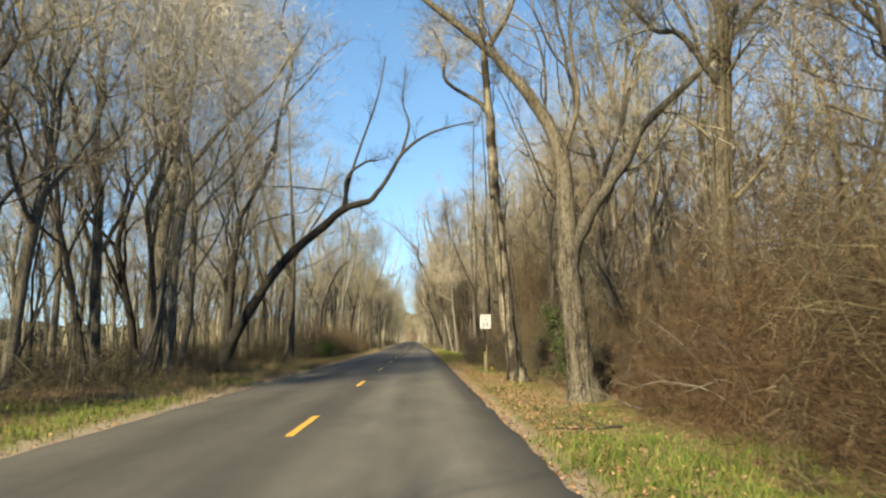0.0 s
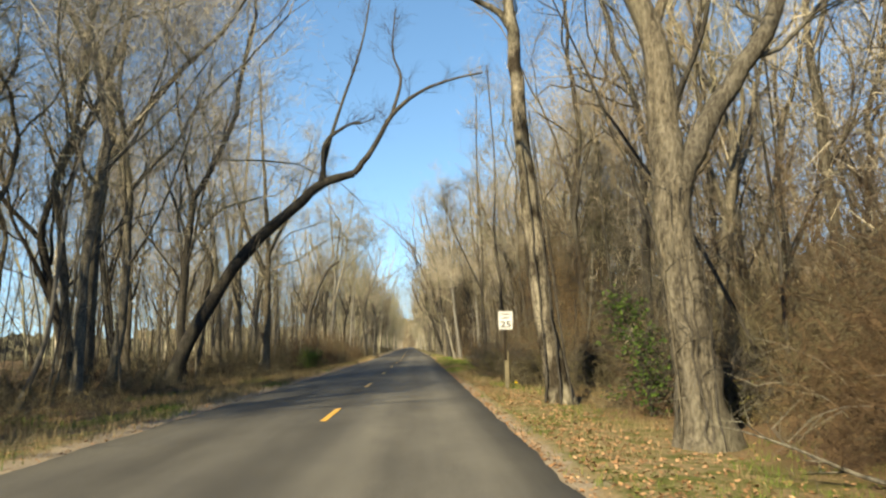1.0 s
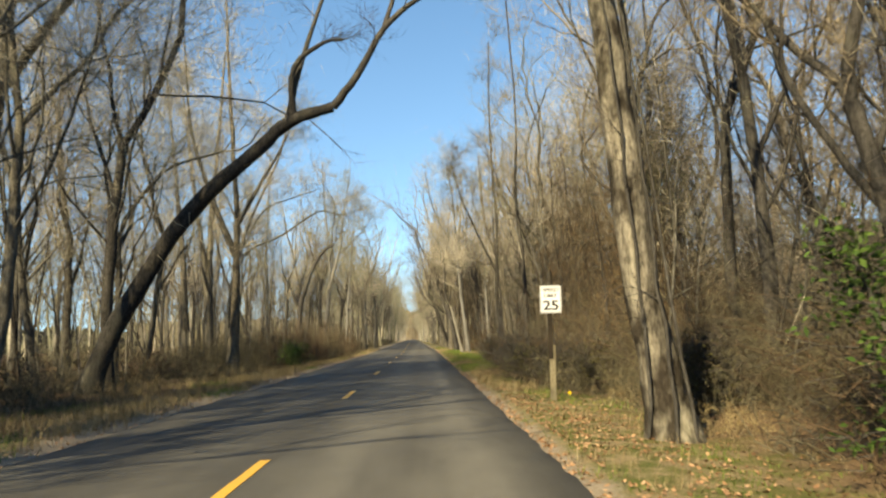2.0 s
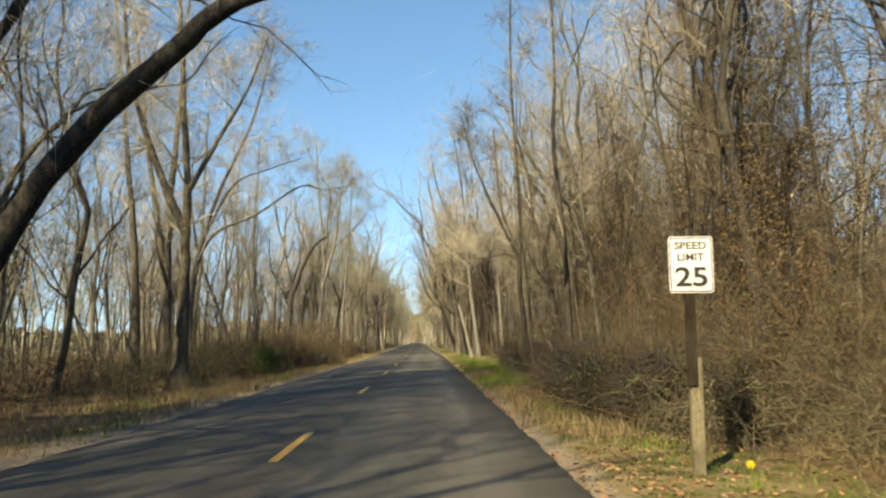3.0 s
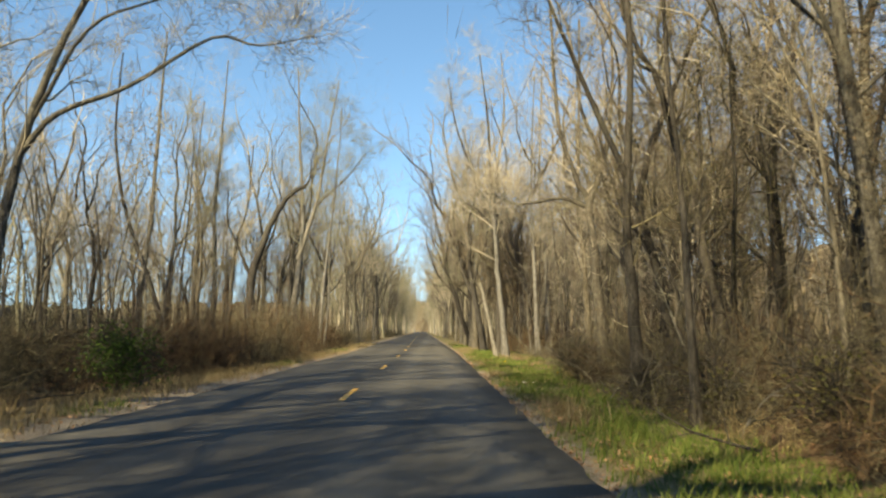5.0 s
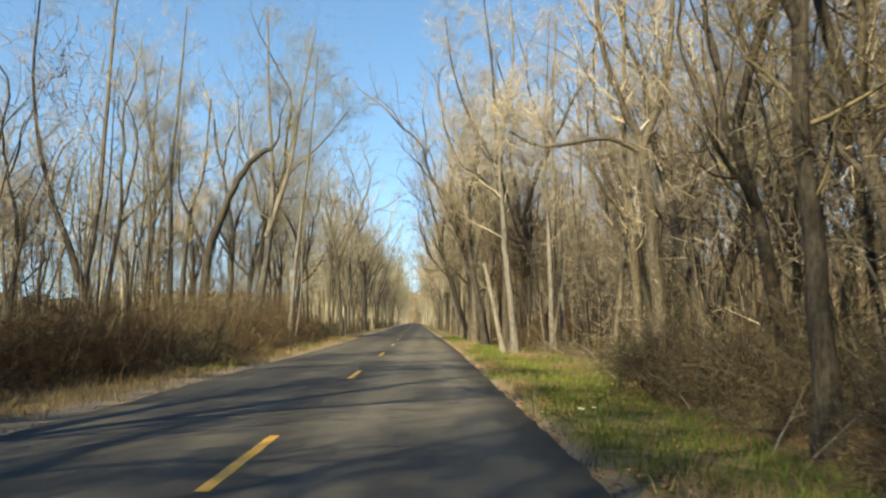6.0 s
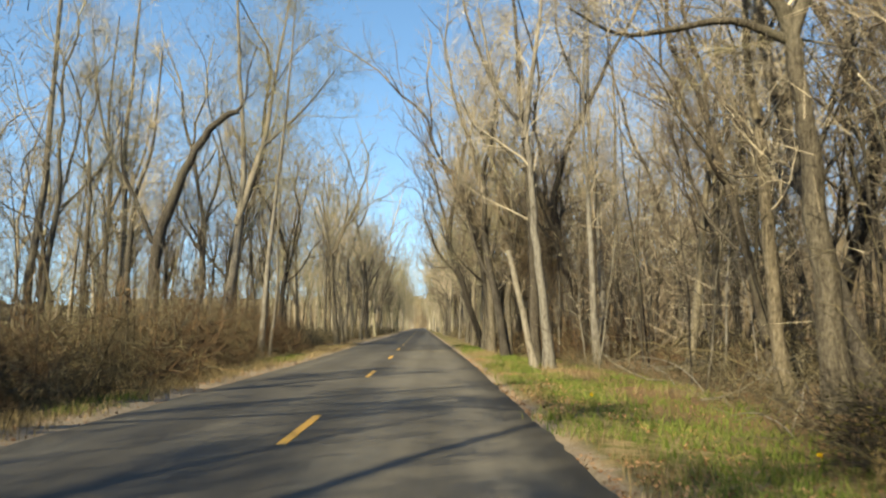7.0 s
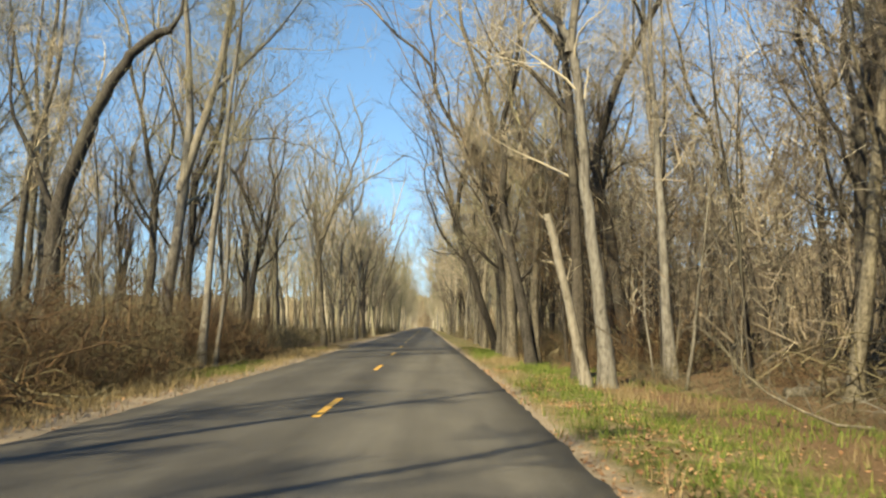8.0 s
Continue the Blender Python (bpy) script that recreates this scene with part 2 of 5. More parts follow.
class Tubes:
    """Collects tapered tubes along polylines, for one mesh."""

    def __init__(self):
        self.v, self.f = [], []

    def add(self, pts, radii, sides, rough=0.0, rng=None):
        base = len(self.v)
        n = len(pts)
        tip = radii[-1] < 0.004
        ref = Vector((0.31, 0.95, 0.1)) if abs(pts[-1][2] - pts[0][2]) > 0.7 * (pts[-1] - pts[0]).length else Vector((0.1, 0.1, 1))
        for i, p in enumerate(pts):
            way = (pts[min(i + 1, n - 1)] - pts[max(i - 1, 0)])
            u = way.cross(ref).normalized()
            w = way.cross(u).normalized()
            if i == n - 1 and tip:
                self.v.append(p)
                break
            for k in range(sides):
                a = 2 * math.pi * k / sides
                r = radii[i] * (1 + (rng.uniform(-rough, rough) if rough else 0))
                self.v.append(p + u * (math.cos(a) * r) + w * (math.sin(a) * r))
        rings = n - 1 if tip else n
        for i in range(rings - 1):
            for k in range(sides):
                a, b = base + i * sides + k, base + i * sides + (k + 1) % sides
                self.f.append((a, b, b + sides, a + sides))
        if tip:
            last = base + (rings - 1) * sides
            for k in range(sides):
                self.f.append((last + k, last + (k + 1) % sides, base + rings * sides))

    def sliver(self, p, reach, wide, rng):
        """One of the finest twigs, too thin to need sides."""
        n = len(self.v)
        s = reach.cross(Vector((rng.gauss(0, 1), rng.gauss(0, 1), rng.gauss(0, 1)))).normalized() * wide
        self.v += [p - s, p + s, p + reach]
        self.f.append((n, n + 1, n + 2))

    def mesh(self, name, mat):
        return mesh_of(name, self.v, self.f, mat)


def bent(rng, way, amount):
    return (way + Vector((rng.gauss(0, amount), rng.gauss(0, amount), rng.gauss(0, amount)))).normalized()


def run(rng, start, way, length, segs, wander, lift=0.0):
    """A crooked line of segs pieces."""
    pts, p, d = [start.copy()], start.copy(), way.normalized()
    for _ in range(segs):
        d = bent(rng, d, wander)
        d = (d + Vector((0, 0, lift))).normalized()
        p = p + d * (length / segs)
        pts.append(p.copy())
    return pts


def along(pts, f):
    x = f * (len(pts) - 1)
    i = min(int(x), len(pts) - 2)
    return pts[i].lerp(pts[i + 1], x - i), (pts[i + 1] - pts[i]).normalized()


def aside(rng, way, degrees, up=0.0):
    """A direction that leaves way at about that angle."""
    while True:
        r = Vector((rng.gauss(0, 1), rng.gauss(0, 1), rng.gauss(0, 1)))
        s = r - way * r.dot(way)
        if s.length > 0.2:
            break
    a = radians(degrees)
    d = way * math.cos(a) + s.normalized() * math.sin(a)
    return (d + Vector((0, 0, up))).normalized()


def twigs(rng, tubes, pts, radius, length, count, level, lo=0.25):
    """Side shoots on a branch, with shoots of their own down to the last level."""
    for i in range(count):
        f = lo + (1 - lo) * (i + rng.random()) / count
        p, way = along(pts, min(f, 0.99))
        size = length * (1.15 - 0.6 * f) * rng.uniform(0.6, 1.3)
        if level > 1:
            size = max(size, 0.6 * rng.uniform(0.6, 1.4))
        d = aside(rng, way, rng.uniform(28, 68), 0.14)
        r = max(radius * (1 - 0.75 * f) * 0.62, 0.008)
        if level >= 3:
            tubes.sliver(p, d * size, 0.0055, rng)
            continue
        if level == 2:
            line = [p, p + d * size]
            tubes.add(line, [min(r, 0.02), 0.002], 3)
        else:
            line = run(rng, p, d, size, 3, 0.26, 0.05)
            tubes.add(line, [r, r * 0.75, r * 0.5, 0.003], 3)
        twigs(rng, tubes, line, r, size * (0.6 if level == 1 else 0.62), 7 if level == 1 else 5, level + 1, 0.12)


def grow(rng, wood, fine, p, way, length, radius, depth, level=0, bare=0.5, shoots=8, coarse=False):
    """One branch with its forks: the first levels go into wood, the rest into fine. depth: how often it still forks."""
    k = min(level, 4)
    segs = (5, 3, 2, 2, 1)[k] if coarse else (9, 6, 4, 3, 2)[k]
    line = run(rng, p, way, length, segs, (0.05, 0.14, 0.2, 0.24, 0.22)[k], (0.06, 0.1, 0.1, 0.06, 0.02)[k] * (2 if coarse else 1))
    end = radius * (0.72 if depth else 0.2)
    radii = [radius + (end - radius) * i / segs for i in range(segs + 1)]
    if level == 0:
        radii[0] *= 1.45
        radii[1] *= 1.08
    (wood if level < 3 else fine).add(line, radii, (5, 3, 3, 3, 3)[k] if coarse else (9, 6, 5, 4, 3)[k], 0.07 if level < 2 else 0.0, rng)
    if depth == 0:
        for i in range(shoots):
            q, w = along(line, min(0.99, 0.1 + 0.9 * (i + rng.random()) / shoots))
            fine.sliver(q, aside(rng, w, rng.uniform(15, 60), 0.1) * rng.uniform(0.5, 1.2) * (1.4 if coarse else 1), 0.013 if coarse else 0.0065, rng)
        return
    tip, w = along(line, 0.999)
    shrink = rng.uniform(0.66, 0.8)
    rest = (depth - 1, level + 1, bare, shoots, coarse)
    grow(rng, wood, fine, tip, aside(rng, w, rng.uniform(5, 20), 0.08), length * shrink, end * 0.92, *rest)
    grow(rng, wood, fine, tip, aside(rng, w, rng.uniform(24, 42), 0.1), length * shrink * rng.uniform(0.65, 0.95), end * rng.uniform(0.5, 0.78), *rest)
    for _ in range(2 if level else 3):
        q, w = along(line, rng.uniform(bare if level == 0 else 0.25, 0.92))
        grow(rng, wood, fine, q, aside(rng, w, rng.uniform(30, 62), 0.18), length * rng.uniform(0.35, 0.62), radius * rng.uniform(0.26, 0.46), *rest)


def grow_tree(seed, height, girth, lean=(0, 0), bare=0.5):
    """Trunk with its main forks, and crown, of one leafless tree."""
    rng = random.Random(seed)
    wood, fine = Tubes(), Tubes()
    grow(rng, wood, fine, Vector((0, 0, -0.15)), Vector((lean[0], lean[1], 1)), height * rng.uniform(0.3, 0.42), girth, 4, 0, bare)
    return wood, fine


# ---- ground and road ----
def bend(y):
    """How far the road has swung to the left at y."""
    return -0.0115 * max(0.0, y - 92.0) * min(1.0, max(0.0, (y - 84.0) / 30.0))


def ground_height(x, y):
    d = abs(x + 1.87 - bend(y))
    z = -0.05
    if d > 3.7:
        z += 0.08 * noise.noise((x * 0.35, y * 0.35, 1.3)) * min(1, (d - 3.7) / 2)
        z += 0.5 * noise.noise((x * 0.05, y * 0.05, 5.1)) * min(1, max(0, (d - 6) / 12))
        z -= 0.12 * math.exp(-((d - 6.0) / 1.2) ** 2)
    else:
        z -= 0.05
    return z


def build_ground():
    xs = [-2500, -900, -400, -200, -120, -80, -60] + [-50 + 2 * i for i in range(20)] + [-10 + 0.5 * i for i in range(41)] + [12 + 2 * i for i in range(20)] + [60, 80, 120, 200, 400, 900, 2500]
    ys = [-2500, -800, -300, -120, -60, -40] + [-30 + 1.5 * i for i in range(120)] + [150 + 5 * i for i in range(110)] + [750, 900, 1500, 3500]
    verts = [(x, y, ground_height(x, y)) for y in ys for x in xs]
    w = len(xs)
    faces = [(j * w + i, j * w + i + 1, (j + 1) * w + i + 1, (j + 1) * w + i) for j in range(len(ys) - 1) for i in range(w - 1)]
    ob = new("ground", mesh_of("ground", verts, faces, GROUND))
    tagged(ob, "leaf-littered forest floor with grassy sandy road verges", "ground", kind="structure")


LEFT, RIGHT, CENTRE = -5.05, 1.40, -1.88


def build_road():
    rng = random.Random(4)
    verts, faces = [], []
    ys = [-40 + 0.4 * i for i in range(500)] + [160 + 3 * i for i in range(190)]
    cols = 9
    for y in ys:
        a = LEFT + 0.10 * noise.noise((0.0, y * 0.5, 2.0)) + rng.uniform(-0.03, 0.03)
        b = RIGHT + 0.06 * noise.noise((7.0, y * 0.55, 2.0)) + rng.uniform(-0.03, 0.03)
        for k in range(cols):
            x = a + (b - a) * k / (cols - 1)
            crown = 0.035 * (1 - ((x - CENTRE) / 3.26) ** 2)
            verts.append((x + bend(y), y, crown))
        verts.append((b + 0.03 + bend(y), y, -0.12))
        verts.append((a - 0.03 + bend(y), y, -0.12))
    w = cols + 2
    for j in range(len(ys) - 1):
        for k in range(cols):
            faces.append((j * w + k, j * w + k + 1, (j + 1) * w + k + 1, (j + 1) * w + k))
        faces.append((j * w + w - 1, j * w, (j + 1) * w, (j + 1) * w + w - 1))
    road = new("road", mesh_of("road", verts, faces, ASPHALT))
    tagged(road, "dark asphalt two-lane road with crumbled edges", "road", kind="structure")
    # one yellow dash of ten feet every forty
    verts, faces = [], []
    segs = 12
    for k in range(segs + 1):
        y = -3.05 * (1 - k / segs)
        wob = rng.uniform(-0.006, 0.006)
        for x, z in ((-0.062 + wob, -0.006), (-0.06 + wob, 0.005), (0.06 + wob, 0.005), (0.062 + wob, -0.006)):
            verts.append((x, y, z))
    for k in range(segs):
        for i in range(3):
            faces.append((k * 4 + i, k * 4 + i + 1, k * 4 + i + 5, k * 4 + i + 4))
    me = mesh_of("lane_dash", verts, faces, YELLOW, False)
    for k in range(-2, 30):
        dash = new("lane_dash", me)
        end = 14.55 + 12.19 * k
        dash.matrix_basis = pose(CENTRE + bend(end), end, 0.036)
        tagged(dash, "worn yellow painted centre-line dash on asphalt", "road marking", "centre-line dashes")


build_ground()
build_road()


# ---- woods ----
def kind_of_tree(i):
    r = random.Random(100 + i)
    trunk, crown = grow_tree(200 + i, r.uniform(20, 25), r.uniform(0.13, 0.25), (r.uniform(-0.12, 0.12), r.uniform(-0.12, 0.12)), r.uniform(0.3, 0.7))
    look_of = (("tall leafless grey-barked woodland tree with bare twigs", BARK), ("tall leafless tan-barked tree with budding twigs", BARK_WARM),
               ("tall leafless dark-barked woodland tree with bare twigs", BARK_DARK), ("tall leafless woodland tree with furrowed tan bark", BARK_WARM))[(0, 1, 2, 0, 3, 0, 2)[i % 7]]
    return trunk.mesh("trunk", look_of[1]), crown.mesh("crown", TWIG_SHADED if look_of[1] is BARK_DARK else TWIG_TAN if i % 3 == 1 else TWIG), look_of[0]


KINDS = [kind_of_tree(i) for i in range(14)]
FIRST = {}


def plant(kind, x, y, turn, size, tilt=0.0):
    at = pose(x, y, ground_height(x, y), 0, tilt, 0) @ pose(0, 0, 0, 0, 0, turn) @ Matrix.Diagonal((size, size, size, 1))
    if kind not in FIRST:
        trunk, crown, label = KINDS[kind]
        ob = thing("tree", label, "tree", "roadside woodland trees", at)
        part("trunk", trunk, ob)
        part("crown", crown, ob)
        FIRST[kind] = ob
    else:
        ob = copy_thing(FIRST[kind], at)
        ob.matrix_basis = at


def scatter(rng, count, xr, yr, gap, taken):
    out = []
    for _ in range(count * 30):
        x, y = rng.uniform(*xr), rng.uniform(*yr)
        if all((x - a) ** 2 + (y - b) ** 2 > gap * gap for a, b in taken):
            taken.append((x, y))
            out.append((x, y))
            if len(out) == count:
                break
    return out


# the single trees that stand out
def smooth_line(points, per=4):
    """A rounded line through a few points."""
    p = [Vector(q) for q in points]
    p = [p[0] * 2 - p[1]] + p + [p[-1] * 2 - p[-2]]
    out = []
    for i in range(1, len(p) - 2):
        for k in range(per):
            t = k / per
            out.append(0.5 * (2 * p[i] + (p[i + 1] - p[i - 1]) * t + (2 * p[i - 1] - 5 * p[i] + 4 * p[i + 1] - p[i + 2]) * t * t
                              + (3 * p[i] - 3 * p[i + 1] + p[i + 2] - p[i - 1]) * t ** 3))
    out.append(p[-2])
    return out


def special_tree(seed, label, bark_mat, twig_mat, stems, shoots=9, reach=3.0, rough=0.09, sides=12):
    """stems: (points, first radius, last radius, share of the stem that stays bare); the first one is the trunk."""
    rng = random.Random(seed)
    foot = Vector(stems[0][0][0])
    foot.z = ground_height(foot.x, foot.y)
    ob = thing("tree", label, "tree", "", Matrix.Translation(foot))
    crown = Tubes()
    for n, (points, r0, r1, bare) in enumerate(stems):
        line = smooth_line([Vector(q) - foot for q in points])
        if n == 0:
            line.insert(0, line[0] - Vector((0, 0, 0.3)))
        k = len(line) - 1
        crook = r0 * 0.07
        line = [q + Vector((rng.gauss(0, crook), rng.gauss(0, crook), 0)) if 0 < i < k else q for i, q in enumerate(line)]
        radii = [r0 + (r1 - r0) * (i / k) ** 0.85 for i in range(k + 1)]
        if n == 0:
            for i in range(min(4, k)):
                radii[i] *= (1.55, 1.35, 1.15, 1.05)[i]
        t = Tubes()
        t.add(line, radii, sides if n == 0 else 9, rough, rng)
        part("trunk" if n == 0 else "limb", t.mesh("trunk" if n == 0 else "limb", bark_mat), ob)
        for i in range(shoots if bare < 0.74 else 0):
            f = bare + (0.99 - bare) * (i + rng.random()) / shoots
            q, way = along(line, f)
            r = (r0 + (r1 - r0) * f) * rng.uniform(0.16, 0.36)
            size = reach * (1.2 - 0.6 * f) * rng.uniform(0.5, 1.3)
            limb = run(rng, q, aside(rng, way, rng.uniform(35, 70), 0.25), size, 6, 0.2, 0.08)
            crown.add(limb, [max(r * (1 - 0.9 * j / 6), 0.004) for j in range(7)], 5)
            twigs(rng, crown, limb, r, size * (0.45 if reach > 2.2 else 0.6), 5 if reach > 2.2 else 8, 1 if reach > 2.2 else 2, 0.2)
        if r1 < 0.15:
            twigs(rng, crown, line, r1 * 2, reach * 0.5, 7, 1 if reach > 2.2 else 2, 0.6)
    part("crown", crown.mesh("crown", twig_mat), ob)
    return ob


# the dark tree that leans out over the road
special_tree(1, "dark crooked leafless tree leaning far out over the road", BARK_DARK, BARK_DARK, [
    ([(-10.7, 43.1, 0), (-9.5, 42.9, 2.5), (-7.35, 42.6, 5.6), (-5.2, 42.4, 7.5), (-4.1, 42.25, 8.4), (-2.7, 42.1, 8.8)], 0.34, 0.17, 0.75),
    ([(-2.7, 42.1, 8.8), (-1.9, 42, 9.8), (-1.0, 41.9, 11.3), (0.1, 41.75, 12.2), (1.4, 41.6, 12.7), (2.9, 41.5, 13.0)], 0.15, 0.035, 0.3),
    ([(-4.0, 42.2, 8.5), (-3.9, 42, 10.1), (-2.95, 42, 10.9), (-2.3, 42, 11.0)], 0.12, 0.04, 0.5),
    ([(-4.2, 42.2, 8.3), (-3.8, 42.3, 10.1), (-3.1, 42.4, 12.3), (-2.35, 42.5, 14.6), (-1.9, 42.6, 17)], 0.11, 0.03, 0.4),
    ([(-1.0, 42, 11.4), (-0.6, 42.4, 13.1), (-0.95, 42.6, 14.4), (-0.8, 42.8, 16.5)], 0.09, 0.02, 0.3)], 4, 1.9)
# the tree behind it, with a long limb to the road
special_tree(2, "large leafless grey tree with long spreading limbs", BARK, TWIG, [
    ([(-14.1, 42, 0), (-13.6, 42, 6.8), (-13.1, 42, 10.5), (-13.2, 42, 13.5), (-14.3, 42, 15.3), (-15.6, 42.3, 17.5), (-16.5, 42.5, 20.5)], 0.43, 0.05, 0.45),
    ([(-13.0, 42, 9.7), (-11.2, 41.5, 11.8), (-9.4, 41, 13.5), (-7.9, 40.5, 14.6), (-6.8, 40, 15.9), (-5.6, 39.6, 17.6)], 0.17, 0.03, 0.25),
    ([(-9.4, 41, 13.5), (-10.2, 40.6, 14.6), (-10.9, 40.5, 16.1), (-11.2, 40.4, 18.5)], 0.09, 0.02, 0.2),
    ([(-13.2, 42, 13.4), (-12.4, 42, 15.3), (-12.2, 42, 17), (-11.6, 42.2, 21)], 0.16, 0.03, 0.2)], 10, 3.4)
# the big forked tree by the road
special_tree(3, "big forked leafless tree with sunlit furrowed tan bark", BARK_WARM, BARK, [
    ([(4.15, 20.35, 0), (4.0, 20.3, 1.2), (3.86, 20.3, 2.9), (3.83, 20.35, 3.9), (3.8, 20.42, 4.6)], 0.36, 0.245, 0.9),
    ([(3.81, 20.4, 4.3), (3.72, 20.6, 6.4), (2.9, 20.75, 8.0), (1.7, 20.9, 9.4), (0.1, 21, 10.8), (-1.6, 21.3, 12.6)], 0.25, 0.05, 0.35),
    ([(3.86, 20.33, 3.5), (4.2, 20.3, 4.2), (4.65, 20.3, 5.0), (5.45, 20.3, 6.1), (5.95, 20.3, 7.0), (7.3, 20.3, 8.3), (8.3, 20.4, 9.6), (9.2, 20.6, 12)], 0.225, 0.05, 0.3),
    ([(3.75, 20.6, 6.2), (4.3, 20.9, 7.8), (4.2, 21.3, 10), (4.6, 21.6, 13)], 0.10, 0.03, 0.2)], 6, 3.0, 0.07, 16)
special_tree(4, "tall leafless tree with blotchy pale bark wrapped in dark vines", BARK_BLOTCHY, TWIG, [
    ([(3.45, 28.6, 0), (3.2, 28.6, 1.4), (2.97, 28.6, 3.8), (2.8, 28.6, 5.9), (2.64, 28.6, 8.2), (2.55, 28.6, 10), (2.38, 28.6, 12.1), (2.3, 28.6, 14.2), (2.5, 28.8, 18), (2.2, 29, 22)], 0.31, 0.06, 0.5),
    ([(2.62, 28.6, 9.5), (2.25, 28.6, 10.1), (1.4, 28.6, 10.6), (0.9, 28.6, 11.1), (0.95, 28.6, 11.9), (0.5, 28.5, 12.9)], 0.11, 0.03, 0.4),
    ([(2.4, 28.6, 12), (3.4, 28.7, 13.8), (4.2, 29, 16.5), (4.6, 29.2, 20)], 0.15, 0.03, 0.3)], 8, 2.6)
special_tree(5, "greyish leafless tree hung with brown vines above a thicket", BARK_WARM, TWIG_BROWN, [
    ([(6.6, 17.2, 0), (6.65, 17.2, 3.8), (6.75, 17.2, 5.1), (6.9, 17.2, 7.7), (6.85, 17.2, 9.1), (6.7, 17.3, 14)], 0.27, 0.1, 0.25),
    ([(6.8, 17.2, 7), (5.9, 17.1, 8.2), (5.2, 17, 8.3), (4.2, 17, 9.6)], 0.1, 0.03, 0.2),
    ([(6.9, 17.2, 8), (8, 17.3, 9.2), (9.2, 17.4, 9.9), (10.5, 17.5, 12)], 0.1, 0.03, 0.2)], 9, 2.4)
special_tree(6, "thin pale dead stem leaning in the roadside brush", BARK_PALE, TWIG, [
    ([(-10.6, 30, 0), (-9.95, 30, 1.7), (-9.68, 30, 3.6), (-9.45, 30, 5.6), (-9.1, 30.2, 7.4)], 0.085, 0.03, 0.6)], 3, 1.0)
special_tree(7, "big leafless grey tree in a close group by the road", BARK, TWIG, [
    ([(-13.1, 66.7, 0), (-13.2, 66.7, 4.3), (-13.0, 66.7, 8.8), (-12.7, 66.7, 12.8), (-12.2, 66.9, 20)], 0.36, 0.06, 0.3),
    ([(-13.2, 66.7, 4.5), (-13.6, 66.4, 8), (-14.2, 66.2, 13), (-14.8, 66, 19)], 0.22, 0.04, 0.3)], 11, 3.2)
special_tree(8, "leafless grey tree with lit bark in a close group", BARK_WARM, TWIG, [
    ([(-14.4, 65.6, 0), (-14.3, 65.6, 4.2), (-14.6, 65.6, 8.6), (-15, 65.6, 12.6), (-15.6, 65.4, 20)], 0.3, 0.05, 0.35)], 10, 3.2)
special_tree(9, "leaning leafless tree with a long arching limb over the verge", BARK, TWIG, [
    ([(-11.9, 66, 0), (-11.65, 66, 4.2), (-10.7, 66, 8.2), (-8.75, 66, 12.6), (-7.6, 66.2, 17)], 0.2, 0.03, 0.35),
    ([(-11.3, 66, 6.0), (-10.4, 66, 7.1), (-8.5, 66, 7.9), (-6.3, 66, 9.3), (-5, 66, 9.1), (-3.5, 66, 9.4)], 0.1, 0.015, 0.3),
    ([(-11.0, 66, 7.0), (-9.6, 65.8, 9.4), (-7.8, 65.5, 10.1), (-6.0, 65.2, 10.6)], 0.07, 0.015, 0.3)], 8, 2.6)
special_tree(10, "dark leaning leafless tree above the brush", BARK_DARK, TWIG, [
    ([(-15.6, 92, 0), (-16.4, 92, 2.4), (-17.4, 92, 5.2), (-18.6, 92, 8.3), (-19.4, 92, 13), (-19.2, 92, 18)], 0.24, 0.04, 0.35)], 11, 3.2)
special_tree(11, "very tall straight leafless dark tree", BARK, TWIG, [
    ([(-24.9, 112, 0), (-24.8, 112, 4.4), (-24.2, 112, 10.2), (-24, 112, 16.1), (-23.7, 112, 23.4), (-23.6, 112, 27)], 0.33, 0.06, 0.4)], 14, 3.6)
special_tree(12, "slender white-barked leafless tree at the road's edge", BARK_PALE, TWIG_TAN, [
    ([(-7.9, 99.5, 0), (-7.7, 99.5, 3.7), (-7.42, 99.5, 7.2), (-7.0, 99.5, 11.6), (-6.7, 99.6, 17)], 0.15, 0.03, 0.45)], 10, 2.8)
special_tree(13, "slender pale young tree leaning beside a white one", BARK_PALE, TWIG_TAN, [
    ([(-7.7, 100.5, 0), (-7.42, 100.5, 3.2), (-7.45, 100.5, 6.8), (-7.2, 100.6, 12)], 0.08, 0.02, 0.4)], 8, 2.0)
special_tree(14, "large forked leafless tree with a wide crown", BARK_PALE, TWIG_TAN, [
    ([(-10.7, 103.5, 0), (-10.5, 103.5, 2), (-10.0, 103.5, 6.7), (-9.9, 103.5, 9.7), (-10.2, 103.5, 14.3), (-10.6, 103.6, 21)], 0.33, 0.05, 0.35),
    ([(-10.15, 103.5, 6.5), (-8.9, 103.5, 10.8), (-8.4, 103.5, 14.3), (-7.5, 103.7, 20)], 0.2, 0.04, 0.3),
    ([(-9, 103.5, 10.5), (-6.8, 103.2, 12.5), (-5.2, 103, 14.5)], 0.1, 0.02, 0.2)], 11, 3.8)
